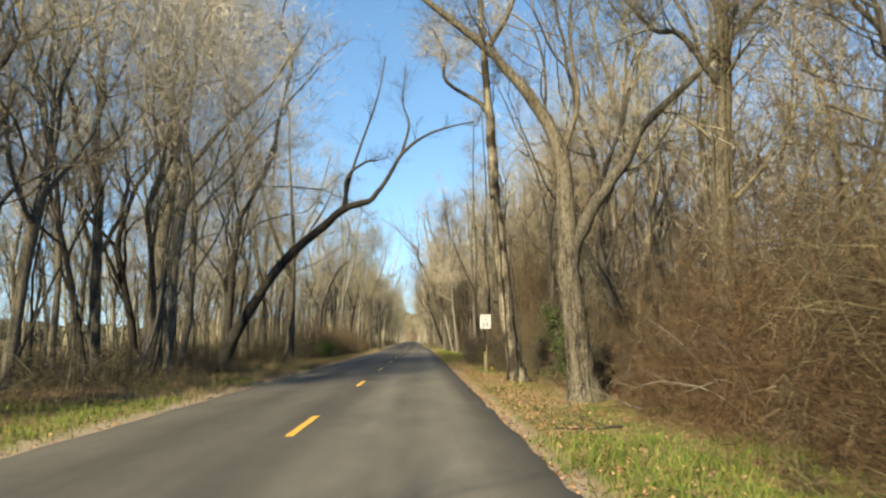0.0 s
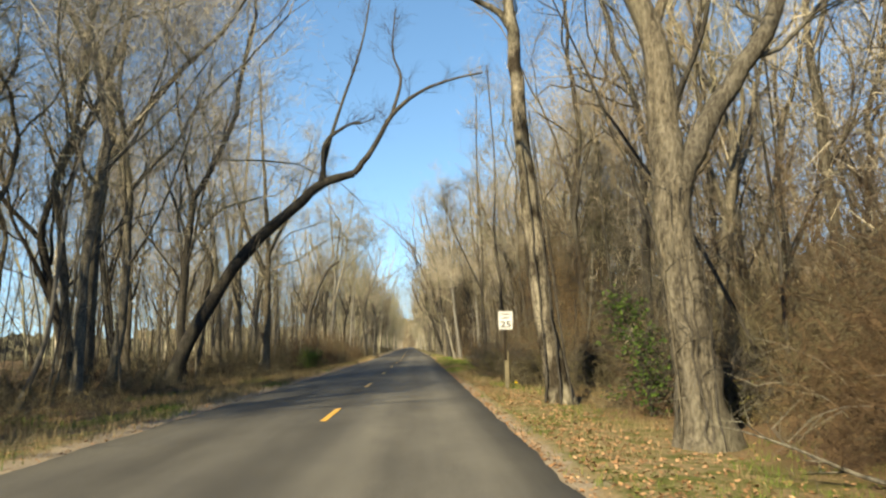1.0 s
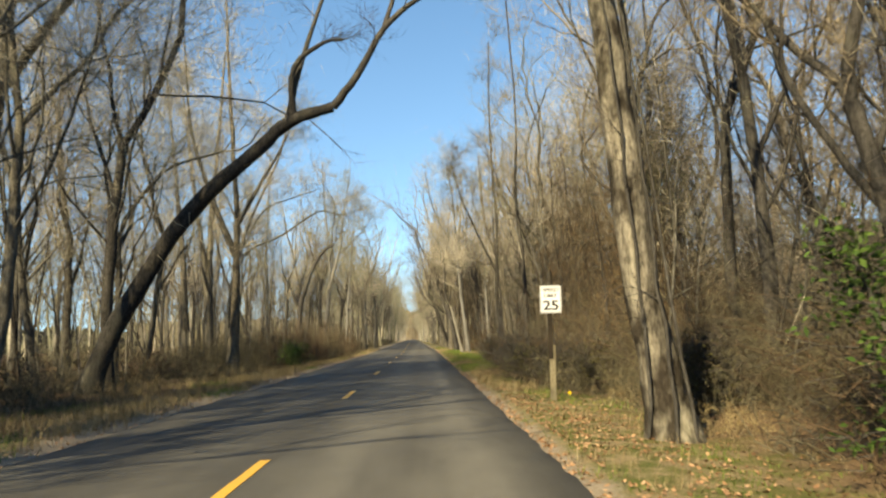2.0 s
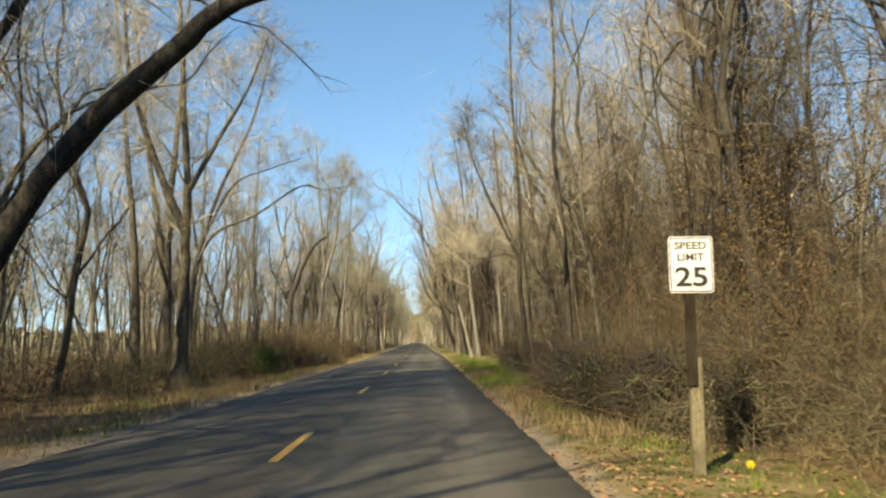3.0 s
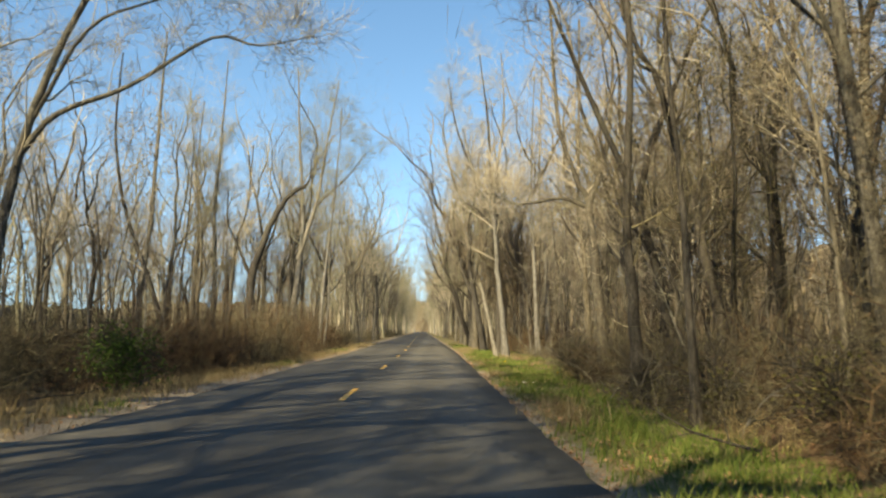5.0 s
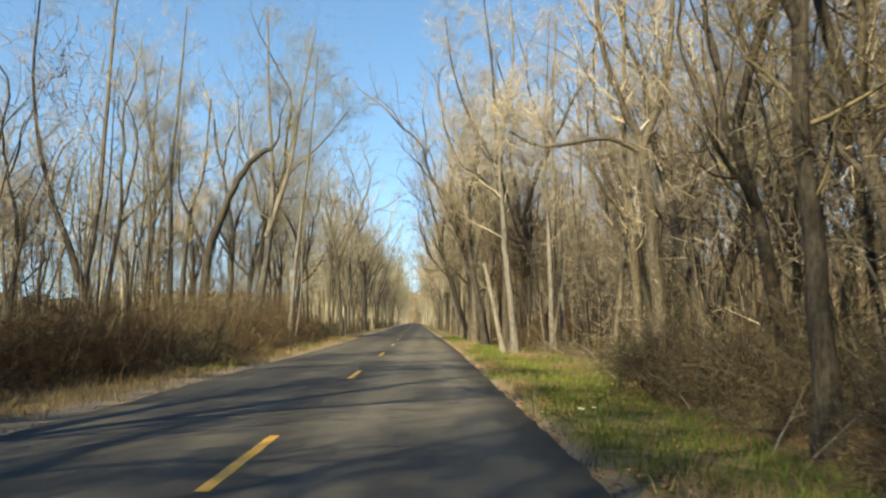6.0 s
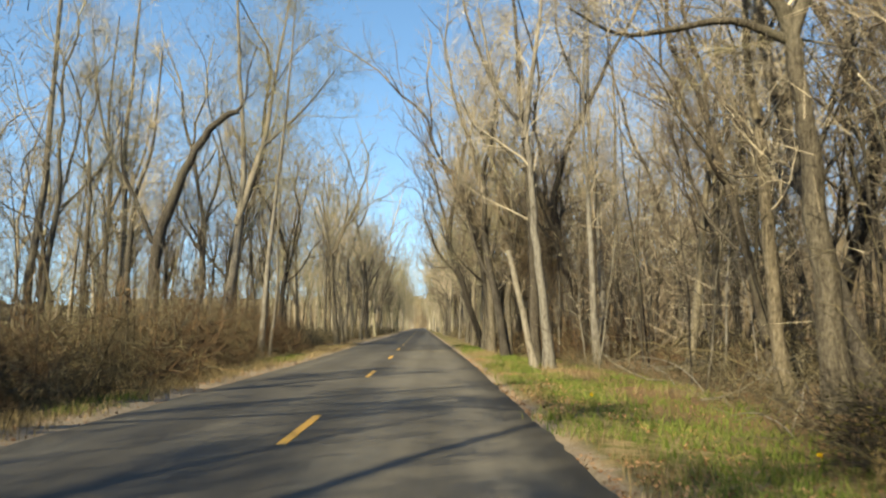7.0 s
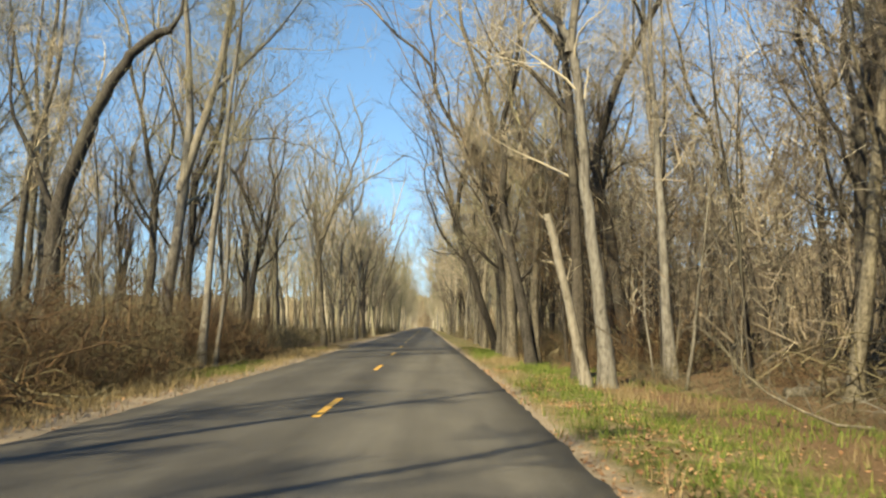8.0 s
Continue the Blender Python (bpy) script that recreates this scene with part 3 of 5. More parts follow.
special_tree(15, "dark leafless tree bent over towards the road", BARK_DARK, BARK_DARK, [
    ([(-12.55, 98.2, 0), (-12.45, 98.2, 2.6), (-12.25, 98.2, 5.2), (-11.55, 98.2, 7.3), (-10.95, 98.2, 8.8), (-10.2, 98.2, 10.1), (-9.4, 98.2, 10.8), (-8.9, 98.2, 11.0)], 0.31, 0.12, 0.75),
    ([(-9.0, 98.2, 10.95), (-8.6, 98.2, 11.6), (-8.55, 98.3, 12.8), (-8.2, 98.3, 14)], 0.08, 0.02, 0.2),
    ([(-12.5, 98.2, 5), (-13.4, 98.3, 7), (-14.1, 98.4, 8.5), (-14.2, 98.5, 11)], 0.12, 0.03, 0.4)], 4, 1.6)
special_tree(16, "pale leafless tree standing beside a bent one", BARK, TWIG, [
    ([(-13.95, 99, 0), (-13.9, 99, 2.9), (-13.8, 99, 5.4), (-13.55, 99, 7.7), (-13, 99, 9.4), (-12.7, 99, 14)], 0.2, 0.04, 0.4)], 9, 2.8)
special_tree(17, "pale smooth-barked leafless tree at the woods' edge", BARK_PALE, TWIG, [
    ([(4.35, 93.5, 0), (4.09, 93.5, 2.5), (3.81, 93.5, 5.1), (3.6, 93.5, 8.1), (3.3, 93.5, 9.3), (2.46, 93.5, 10.4), (1.6, 93.6, 14)], 0.21, 0.05, 0.4),
    ([(3.4, 93.5, 8.7), (3.7, 93.6, 11), (4.2, 93.8, 15), (4, 94, 19)], 0.14, 0.03, 0.1)], 9, 3.0)
special_tree(18, "pale broken dead trunk leaning at the woods' edge", BARK_PALE, TWIG, [
    ([(3.72, 93.3, 0), (3.3, 93.3, 2.0), (2.75, 93.3, 4.3)], 0.14, 0.10, 0.85)], 1, 0.6)
special_tree(19, "tall pale leafless tree deeper in the woods", BARK_PALE, TWIG, [
    ([(8.1, 101, 0), (8, 101, 3.2), (7.8, 101, 7.3), (7.4, 101, 12), (7.6, 101, 20)], 0.24, 0.05, 0.4)], 12, 3.2)
special_tree(20, "stout leafless tree with patchy tan bark and a bare side limb", BARK_WARM, TWIG, [
    ([(6.65, 76.5, 0), (6.47, 76.5, 2.8), (6.3, 76.5, 4.8), (6.05, 76.5, 6.7), (5.6, 76.5, 7.6), (4.9, 76.6, 10), (4.6, 76.8, 15)], 0.25, 0.05, 0.5),
    ([(6.05, 76.5, 6.4), (5.05, 76.5, 6.75), (3.85, 76.5, 6.55), (3.05, 76.5, 6.5), (2.2, 76.4, 6.9)], 0.09, 0.02, 0.5),
    ([(6.1, 76.5, 6.5), (6.8, 76.6, 8.5), (7.2, 76.8, 12), (7.0, 77, 17)], 0.15, 0.03, 0.2)], 7, 2.6)
special_tree(21, "leafless tan-barked tree close beside a stouter one", BARK_WARM, TWIG, [
    ([(6.55, 78.2, 0), (6.4, 78.2, 1.4), (6.2, 78.2, 5), (6, 78.2, 7), (6.1, 78.3, 15)], 0.19, 0.04, 0.4)], 9, 2.6)

special_tree(24, "stout leafless tree with sunlit tan bark at the brush edge", BARK_WARM, TWIG, [
    ([(-9.2, 56, 0), (-9.05, 56, 3.0), (-8.95, 56, 5.2), (-9.0, 56, 8.5), (-9.3, 56.2, 13), (-9.6, 56.4, 19)], 0.29, 0.05, 0.35),
    ([(-8.95, 56, 5.5), (-10.2, 56, 8.5), (-11.2, 56, 12), (-11.6, 56, 17)], 0.19, 0.03, 0.2),
    ([(-9.0, 56, 7.0), (-7.6, 55.8, 9.4), (-6.6, 55.6, 11.0), (-5.8, 55.5, 13)], 0.12, 0.02, 0.3)], 11, 3.0)
special_tree(25, "tall leafless tree with a wide grey crown", BARK, TWIG, [
    ([(-17.4, 107.6, 0), (-17.4, 107.6, 5), (-17.6, 107.6, 11.4), (-17.3, 107.6, 16), (-17.0, 107.6, 23)], 0.26, 0.04, 0.35),
    ([(-17.5, 107.6, 9), (-19, 107.6, 13), (-19.8, 107.6, 19)], 0.15, 0.03, 0.2)], 12, 3.2)
special_tree(26, "tall leafless tree with a spreading tan crown", BARK_WARM, TWIG_TAN, [
    ([(-20.6, 112.4, 0), (-20.4, 112.4, 5), (-20.3, 112.4, 10), (-20.6, 112.4, 15), (-20.2, 112.4, 21)], 0.24, 0.04, 0.4),
    ([(-20.4, 112.4, 8), (-19, 112.4, 12), (-18.4, 112.4, 18)], 0.14, 0.03, 0.2)], 12, 3.2)
special_tree(27, "slim dark leafless tree rising out of dense brush", BARK_DARK, TWIG, [
    ([(4.5, 51.4, 0), (4.45, 51.4, 2), (4.4, 51.4, 4.5), (4.2, 51.4, 7.5), (4.35, 51.5, 11), (4.1, 51.6, 17)], 0.14, 0.03, 0.4)], 11, 2.4)
special_tree(28, "slim dark leafless stem among tangled brush", BARK_DARK, TWIG_BROWN, [
    ([(4.2, 58, 0), (4.1, 58, 2), (4.0, 58, 4), (3.8, 58.1, 7), (3.9, 58.2, 12)], 0.085, 0.02, 0.3)], 10, 1.9)
special_tree(29, "dark straight leafless tree hung with brown vines", BARK_DARK, TWIG_BROWN, [
    ([(4.6, 63.2, 0), (4.5, 63.2, 2.2), (4.36, 63.2, 4), (4.5, 63.2, 8), (4.3, 63.3, 13), (4.4, 63.4, 19)], 0.16, 0.04, 0.3),
    ([(4.4, 63.2, 5), (3.3, 63.1, 7.4), (2.4, 63, 9.6), (1.8, 63, 12)], 0.08, 0.02, 0.3)], 11, 2.6)
special_tree(30, "tall dark leafless tree deep behind the brush", BARK_DARK, TWIG, [
    ([(13.3, 64.1, 0), (13.2, 64.1, 4), (13.2, 64.1, 8), (12.9, 64.1, 13), (13.1, 64.1, 20)], 0.24, 0.04, 0.35)], 12, 3.0)
special_tree(31, "dark crooked leafless tree with limbs reaching over the road", BARK_DARK, TWIG, [
    ([(4.3, 97.2, 0), (4.2, 97.2, 4), (4.0, 97, 8), (3.6, 96.9, 12), (3.4, 96.8, 15), (2.8, 96.8, 20)], 0.22, 0.04, 0.3),
    ([(3.8, 97, 10), (2.4, 96.6, 12), (1.2, 96.2, 15), (0.7, 96, 18)], 0.12, 0.02, 0.2),
    ([(4.0, 97, 8), (2.7, 97, 9.4), (1.7, 97, 10), (0.9, 97, 11.8)], 0.09, 0.02, 0.2)], 12, 3.0)
special_tree(32, "tall pale leafless tree back in the woods", BARK_PALE, TWIG, [
    ([(6.6, 95.6, 0), (6.4, 95.6, 4), (6.3, 95.6, 7), (6.1, 95.4, 10), (6.3, 95.2, 18)], 0.17, 0.03, 0.4)], 11, 2.6)
special_tree(33, "tall leafless grey tree deep in the woods", BARK, TWIG, [
    ([(11.2, 111, 0), (11.1, 111, 4), (11.0, 111, 8), (11.1, 111, 14), (10.8, 111, 21)], 0.25, 0.04, 0.35)], 12, 3.2)

special_tree(22, "pale sunlit leafless tree at the far end of the road", BARK_PALE, TWIG_TAN, [([(0.6, 292, 0), (0.5, 292, 4), (0.8, 292, 9), (0.6, 292, 16)], 0.34, 0.06, 0.35)], 8, 3.0)
special_tree(23, "pale sunlit leafless tree where the road ends in woods", BARK_PALE, TWIG_TAN, [([(-8.4, 292, 0), (-8.3, 292, 4), (-8.6, 292, 9), (-8.4, 292, 15)], 0.28, 0.05, 0.35)], 8, 3.0)

TAKEN = [(4.1, 20.4), (3.4, 28.7), (-10.6, 43), (-14, 42), (-10.6, 30), (2.8, 34.9), (-13.1, 66.7), (-14.4, 65.6), (-11.9, 66), (-15.6, 92), (-24.9, 112), (-7.9, 99.5),
         (-10.6, 103.5), (-12.6, 98.2), (-14, 99), (4.4, 93.5), (3.7, 93.3), (8.1, 101), (6.6, 76.5), (6.5, 78.2), (6.6, 17.2), (-9.2, 56), (-17.4, 107.6), (-20.6, 112.4), (4.5, 51.4), (4.2, 58), (4.6, 63.2), (13.3, 64.1), (4.3, 97.2), (6.6, 95.6), (11.2, 111)]
rng = random.Random(7)
SPOTS = scatter(rng, 52, (-30, -11), (30, 150), 3.4, TAKEN) + scatter(rng, 92, (6.4, 22), (10, 150), 2.5, TAKEN)
SPOTS = [(x, y) for x, y in SPOTS if not (-26 < x < -8 and 42 < y < 88 and rng.random() < (0.93 if y > 54 else 0.5))]
# the first two rows are added to shade the road, partly out of view
SPOTS += scatter(rng, 4, (-12.6, -10.2), (13, 24), 2.6, TAKEN) + scatter(rng, 7, (-12.8, -10.2), (25, 42), 2.4, TAKEN) + scatter(rng, 6, (-20, -13), (38, 50), 3.2, TAKEN) + scatter(rng, 3, (-21, -11), (52, 62), 3.2, TAKEN)
# unseen trees left of the start, added to cast shade on verge and road
SPOTS += scatter(rng, 4, (-19, -16.5), (20, 29), 2.2, TAKEN)
SPOTS += [(x, y) for x, y in scatter(rng, 14, (-30, -14), (8, 30), 3.2, TAKEN) if x < -0.6 * y - 2]
for x, y in SPOTS:
    kind = rng.choice((2, 6, 9, 13)) if x > 0 and rng.random() < 0.6 else rng.randrange(14)    # darker trees on the right, their bark standing in for shade
    plant(kind, x + bend(y), y, rng.uniform(0, 360), rng.uniform(0.72, 1.1))
for kind, x, y, tilt in ((2, -10.6, 44.5, 2),):
    plant(kind, x, y, 40 * kind, 1.05, tilt)
for kind, x, y, tilt in ((13, 3.7, 104.5, -3), (9, 3.6, 111, -3), (6, 3.5, 119, -3), (5, 3.3, 128, -3), (0, 3.2, 138, -3)):
    plant(kind, x, y, 70 * kind, 1.0, tilt)
# the rows along the road farther on, which lean out over it
for x, y in scatter(rng, 30, (-12, -7.4), (108, 250), 3.0, TAKEN):
    plant(rng.randrange(14), x + bend(y), y, rng.uniform(0, 360), rng.uniform(0.75, 1.05), rng.uniform(-1, 2))
for x, y in scatter(rng, 36, (3.4, 7), (104, 250), 2.8, TAKEN):
    plant(rng.randrange(14), x + bend(y), y, rng.uniform(0, 360), rng.uniform(0.75, 1.05), rng.uniform(-6, -1))


# ---- deeper and farther woods, too many to count ----
class Mass:
    """Many copies of a few small patterns, joined into one mesh."""

    def __init__(self):
        self.v, self.f, self.n = [], [], 0

    def put(self, pattern, m):
        v, f = pattern
        m = np.array(m)
        self.v.append(v @ m[:3, :3].T + m[:3, 3])
        self.f.append(f + self.n)
        self.n += len(v)

    def build(self, name, mat, label, category):
        v, f = np.concatenate(self.v), np.concatenate(self.f)
        me = bpy.data.meshes.new(name)
        me.vertices.add(len(v))
        me.vertices.foreach_set("co", v.astype(np.float32).ravel())
        me.loops.add(f.size)
        me.loops.foreach_set("vertex_index", f.astype(np.int32).ravel())
        me.polygons.add(len(f))
        me.polygons.foreach_set("loop_start", np.arange(0, f.size, 3, dtype=np.int32))
        me.update(calc_edges=True)
        me.validate()
        me.materials.append(mat)
        return tagged(new(name, me), label, category, kind="stuff")


def pattern(tubes):
    f = []
    for q in tubes.f:
        f += [q] if len(q) == 3 else [(q[0], q[1], q[2]), (q[0], q[2], q[3])]
    return np.array([tuple(p) for p in tubes.v]), np.array(f)


def far_tree(seed):
    r = random.Random(seed)
    t = Tubes()
    tall = r.uniform(18, 24)
    grow(r, t, t, Vector((0, 0, -0.2)), Vector((r.uniform(-.1, .1), r.uniform(-.1, .1), 1)), tall * r.uniform(0.34, 0.44), r.uniform(0.12, 0.22), 3, 0, r.uniform(0.3, 0.7), 6, True)
    return pattern(t)


FAR = [far_tree(900 + i) for i in range(8)]
for name, mat, spots, label in (
        ("far_woods", TWIG_TAN, scatter(rng, 50, (-60, -28), (30, 230), 3.4, []) + scatter(rng, 60, (-28, -7.5), (180, 340), 3.0, [])
         + scatter(rng, 60, (4, 30), (180, 340), 3.0, []) + scatter(rng, 40, (-10, -6.4), (240, 600), 3.0, []) + scatter(rng, 40, (2.6, 6.5), (240, 600), 3.0, []), "distant leafless woods with budding tan crowns"),
        ("far_woods", TWIG, scatter(rng, 34, (-60, -28), (30, 230), 3.4, []) + scatter(rng, 60, (-28, -7.5), (180, 340), 3.0, []) + scatter(rng, 60, (4, 30), (180, 340), 3.0, [])
         + scatter(rng, 50, (-12, -6.2), (240, 600), 3.0, []) + scatter(rng, 50, (2.6, 8), (240, 600), 3.0, []), "distant leafless woods with grey crowns"),
        ("deep_woods", TWIG_SHADED, scatter(rng, 200, (20, 62), (5, 230), 3.2, []) + scatter(rng, 60, (-20, 60), (-60, -14), 4.0, []), "deep leafless grey woods behind the roadside trees, coloured darker as shade")):
    mass = Mass()
    for x, y in spots:
        s = rng.uniform(0.75, 1.12)
        mass.put(FAR[rng.randrange(8)], pose(x + bend(y), y, ground_height(x, y), 0, 0, rng.uniform(0, 360)) @ Matrix.Diagonal((s, s, s, 1)))
    mass.build(name, mat, label, "woods")


# fine twigs of the crowns deeper in the woods, and thin poles under them
def twig_haze(name, mat, label, crowns, per, wide, long):
    v = np.zeros((crowns.shape[0] * per, 3, 3))
    c = np.repeat(crowns, per, axis=0)
    g = np.random.RandomState(5)
    p = c[:, :3] + g.normal(size=(len(c), 3)) * c[:, 3:4] * np.array((1, 1, 1.5))
    p[:, 2] = np.maximum(p[:, 2], 1.0)
    d = g.normal(size=(len(c), 3)) + np.array((0, 0, 0.9)) + (p - c[:, :3]) * 0.25
    d /= np.linalg.norm(d, axis=1, keepdims=True)
    s = np.cross(d, g.normal(size=(len(c), 3)))
    s *= wide / np.linalg.norm(s, axis=1, keepdims=True)
    v[:, 0], v[:, 1], v[:, 2] = p - s, p + s, p + d * g.uniform(0.5, 1.3, (len(c), 1)) * long
    mass = Mass()
    mass.v, mass.f, mass.n = [v.reshape(-1, 3)], [np.arange(len(c) * 3).reshape(-1, 3)], len(c) * 3
    mass.build(name, mat, label, "twigs")


def crowns_in(count, xr, yr, zr, size):
    return np.array([(rng.uniform(*xr), rng.uniform(*yr), rng.uniform(*zr), rng.uniform(*size)) for _ in range(count)])


twig_haze("far_twigs", TWIG_TAN, "pale bare twigs of crowns far back in the woods", np.concatenate((
    crowns_in(220, (-80, -36), (40, 300), (2, 10), (1.2, 2.4)), crowns_in(60, (-26, -10), (150, 300), (5, 18), (1.0, 2.2)),
    crowns_in(60, (7, 26), (150, 300), (5, 18), (1.0, 2.2)), crowns_in(50, (-14, -6), (250, 420), (4, 20), (1.2, 2.2)), crowns_in(50, (1, 9), (250, 420), (4, 20), (1.2, 2.2)), crowns_in(46, (-10, 3), (255, 340), (9, 23), (1.3, 2.2)), crowns_in(50, (-70, -20), (300, 345), (3, 18), (1.4, 2.6)))), 130, 0.03, 1.7)
twig_haze("deep_twigs", TWIG_SHADED, "shade-darkened grey-brown bare twigs deep in the roadside woods", np.concatenate((
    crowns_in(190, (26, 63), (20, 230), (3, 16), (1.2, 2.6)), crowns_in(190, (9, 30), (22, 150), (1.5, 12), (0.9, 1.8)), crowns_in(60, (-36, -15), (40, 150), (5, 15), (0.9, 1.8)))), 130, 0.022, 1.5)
near = [(x, y) for x, y in SPOTS if y < 150 and (-24 < x < -8 or 5 < x < 16)]
twig_haze("fine_twigs", TWIG, "fine bare outer twigs of the roadside crowns", np.array([(x + rng.gauss(0, 1.7), y + rng.gauss(0, 1.7), rng.uniform(8, 19), rng.uniform(0.8, 1.5)) for x, y in near for _ in range(4)]), 170, 0.006, 1.0)
twig_haze("crown_twigs", TWIG_TAN, "pale twigs of the crowns over a bent tree", crowns_in(16, (-13, -6.5), (97, 112), (10, 18), (1.0, 1.7)), 400, 0.006, 0.9)
# left-hand clumps, partly out of view, are added to shade road and verge
twig_haze("crown_twigs", TWIG, "dense bare twigs in the roadside crowns, some added to shade the road", np.concatenate((
    crowns_in(14, (-25, -15), (15, 34), (8, 16), (0.9, 1.6)), crowns_in(7, (-20, -13), (16, 48), (8, 16), (0.9, 1.5)), crowns_in(80, (-12.5, -7), (22, 45), (9, 17), (1.0, 1.7)), crowns_in(30, (-12.5, -7), (37, 48), (16, 22), (1.0, 1.7)), crowns_in(36, (-17, -10), (48, 62), (9, 16), (0.9, 1.5)), crowns_in(130, (7.5, 18), (40, 125), (4, 17), (0.9, 1.6)), crowns_in(30, (8, 18), (12, 30), (4, 14), (0.9, 1.6)))), 300, 0.0085, 0.9)
poles = Mass()
POLES = []
for i in range(6):
    t = Tubes()
    line = run(rng, Vector((0, 0, -0.1)), Vector((rng.uniform(-.22, .22), rng.uniform(-.22, .22), 1)), rng.uniform(5, 10), 3, 0.14, 0.02)
    t.add(line, [0.05, 0.042, 0.03, 0.01], 3)
    for _ in range(16):
        p, way = along(line, rng.uniform(0.25, 0.98))
        t.sliver(p, aside(rng, way, rng.uniform(30, 75), 0.1) * rng.uniform(0.5, 1.5), 0.012, rng)
    POLES.append(pattern(t))
for _ in range(750):
    right = rng.random() < 0.68
    x, y = (rng.uniform(7, 34) if right else rng.uniform(-36, -12)), rng.uniform(24, 170)
    s = rng.uniform(0.6, 1.3)
    poles.put(POLES[rng.randrange(6)], pose(x, y, ground_height(x, y), 0, 0, rng.uniform(0, 360)) @ Matrix.Diagonal((s, s, s, 1)))
# dark bark carries the shade inside the woods
poles.build("understory", BARK_DARK, "thin bare poles of the woods' understory", "saplings")


# the hazy edge of the woods far off on both sides and ahead
def far_treeline(name, path, low, high, seed):
    v, f = [], []
    n = len(path)
    for i, (x, y) in enumerate(path):
        h = low + (high - low) * (0.5 + 0.5 * noise.noise((i * 0.21, seed, 0))) + 1.6 * noise.noise((i * 0.9, seed, 4.0)) + noise.noise((i * 2.3, seed, 7.0))
        for k in range(5):
            g = k / 4
            out = 2.0 * noise.noise((i * 0.7, g * 3, seed))
            v.append((x + out, y + out, -0.5 + (h + 0.5) * g))
    for i in range(n - 1):
        for k in range(4):
            f.append((i * 5 + k, (i + 1) * 5 + k, (i + 1) * 5 + k + 1, i * 5 + k + 1))
    tagged(new(name, mesh_of(name, v, f, FAR_HAZE)), "distant grey-brown leafless tree line", "backdrop", kind="structure")


far_treeline("backdrop", [(66 + 3 * noise.noise((k * 0.2, 0, 0)), -80 + 1.5 * k) for k in range(300)], 14, 18, 1.0)
far_treeline("backdrop", [(-118 + 4 * noise.noise((k * 0.2, 5, 0)), -80 + 1.5 * k) for k in range(300)], 6, 9, 2.0)
far_treeline("backdrop", [(-120 + 1.3 * k, 352 + 3 * noise.noise((k * 0.2, 9, 0))) for k in range(83)], 9, 13, 3.0)
far_treeline("backdrop", [(4 + 1.3 * k, 352 + 3 * noise.noise((k * 0.2, 3, 0))) for k in range(90)], 20, 25, 5.0)
far_treeline("backdrop", [(-90 + 1.3 * k, 640 + 3 * noise.noise((k * 0.2, 7, 0))) for k in range(130)], 20, 25, 6.0)
far_treeline("backdrop", [(-120 + 1.3 * k, -80 + 3 * noise.noise((k * 0.2, 9, 0))) for k in range(145)], 10, 14, 4.0)


# ---- brush ----
def shrub(seed, tall, wide, stems, arch, thick=0.008, segs=3, side=14):
    """Stems and side twigs of a leafless bush: two sets of tubes."""
    r = random.Random(seed)
    t, u = Tubes(), Tubes()
    for _ in range(stems):
        a, d = r.uniform(0, 2 * math.pi), wide * math.sqrt(r.random()) * 0.7
        foot = Vector((math.cos(a) * d, math.sin(a) * d, -0.05))
        b = r.uniform(0, 2 * math.pi)
        way = Vector((math.cos(b) * arch, math.sin(b) * arch, 1.0))
        size = tall * r.uniform(0.45, 1.3)
        line = run(r, foot, way, size, segs, 0.42, -0.16 * arch)
        k = thick * r.uniform(0.6, 1.4)
        t.add(line, [k * (1 - 0.5 * i / segs) for i in range(segs)] + [0.002], 3)
        for _ in range(side):
            p, w = along(line, r.uniform(0.25, 0.95))
            u.sliver(p, aside(r, w, r.uniform(30, 95), -0.1 * arch) * min(size, 1.6) * r.uniform(0.12, 0.36), k * 0.6, r)
    return t, u


def thicket(seed, tall, wide, stems):
    """A mound of fine vines that climb, arch over and hang down again."""
    r = random.Random(seed)
    t, u = Tubes(), Tubes()
    for _ in range(stems):
        a, d = r.uniform(0, 2 * math.pi), wide * math.sqrt(r.random()) * 0.75
        foot = Vector((math.cos(a) * d, math.sin(a) * d, -0.05))
        b = r.uniform(0, 2 * math.pi)
        size = tall * r.uniform(0.6, 1.6)
        line = run(r, foot, Vector((math.cos(b) * 0.55, math.sin(b) * 0.55, 1.3)), size, 8, 0.24, r.uniform(-0.26, -0.04))
        line = [Vector((p.x, p.y, max(p.z, 0.02 * i))) for i, p in enumerate(line)]
        for p in line:    # the mound keeps together
            q = math.hypot(p.x, p.y) / (1.25 * wide)
            if q > 0.7:
                f = (0.7 + 0.3 * math.tanh((q - 0.7) / 0.3)) / q
                p.x, p.y = p.x * f, p.y * f
        k = 0.0058 * r.uniform(0.5, 1.5)
        t.add(line, [k * (1 - 0.09 * i) for i in range(8)] + [0.0015], 3)
        for _ in range(44):
            p, w = along(line, r.uniform(0.15, 1.0))
            reach = aside(r, w, r.uniform(25, 100), r.uniform(-0.5, 0.3)) * r.uniform(0.12, 0.42)
            u.sliver(p, reach, 0.0028, r)
            u.sliver(p + reach * 0.55, aside(r, reach.normalized(), r.uniform(25, 70), -0.3) * r.uniform(0.08, 0.28), 0.0022, r)
    return t, u


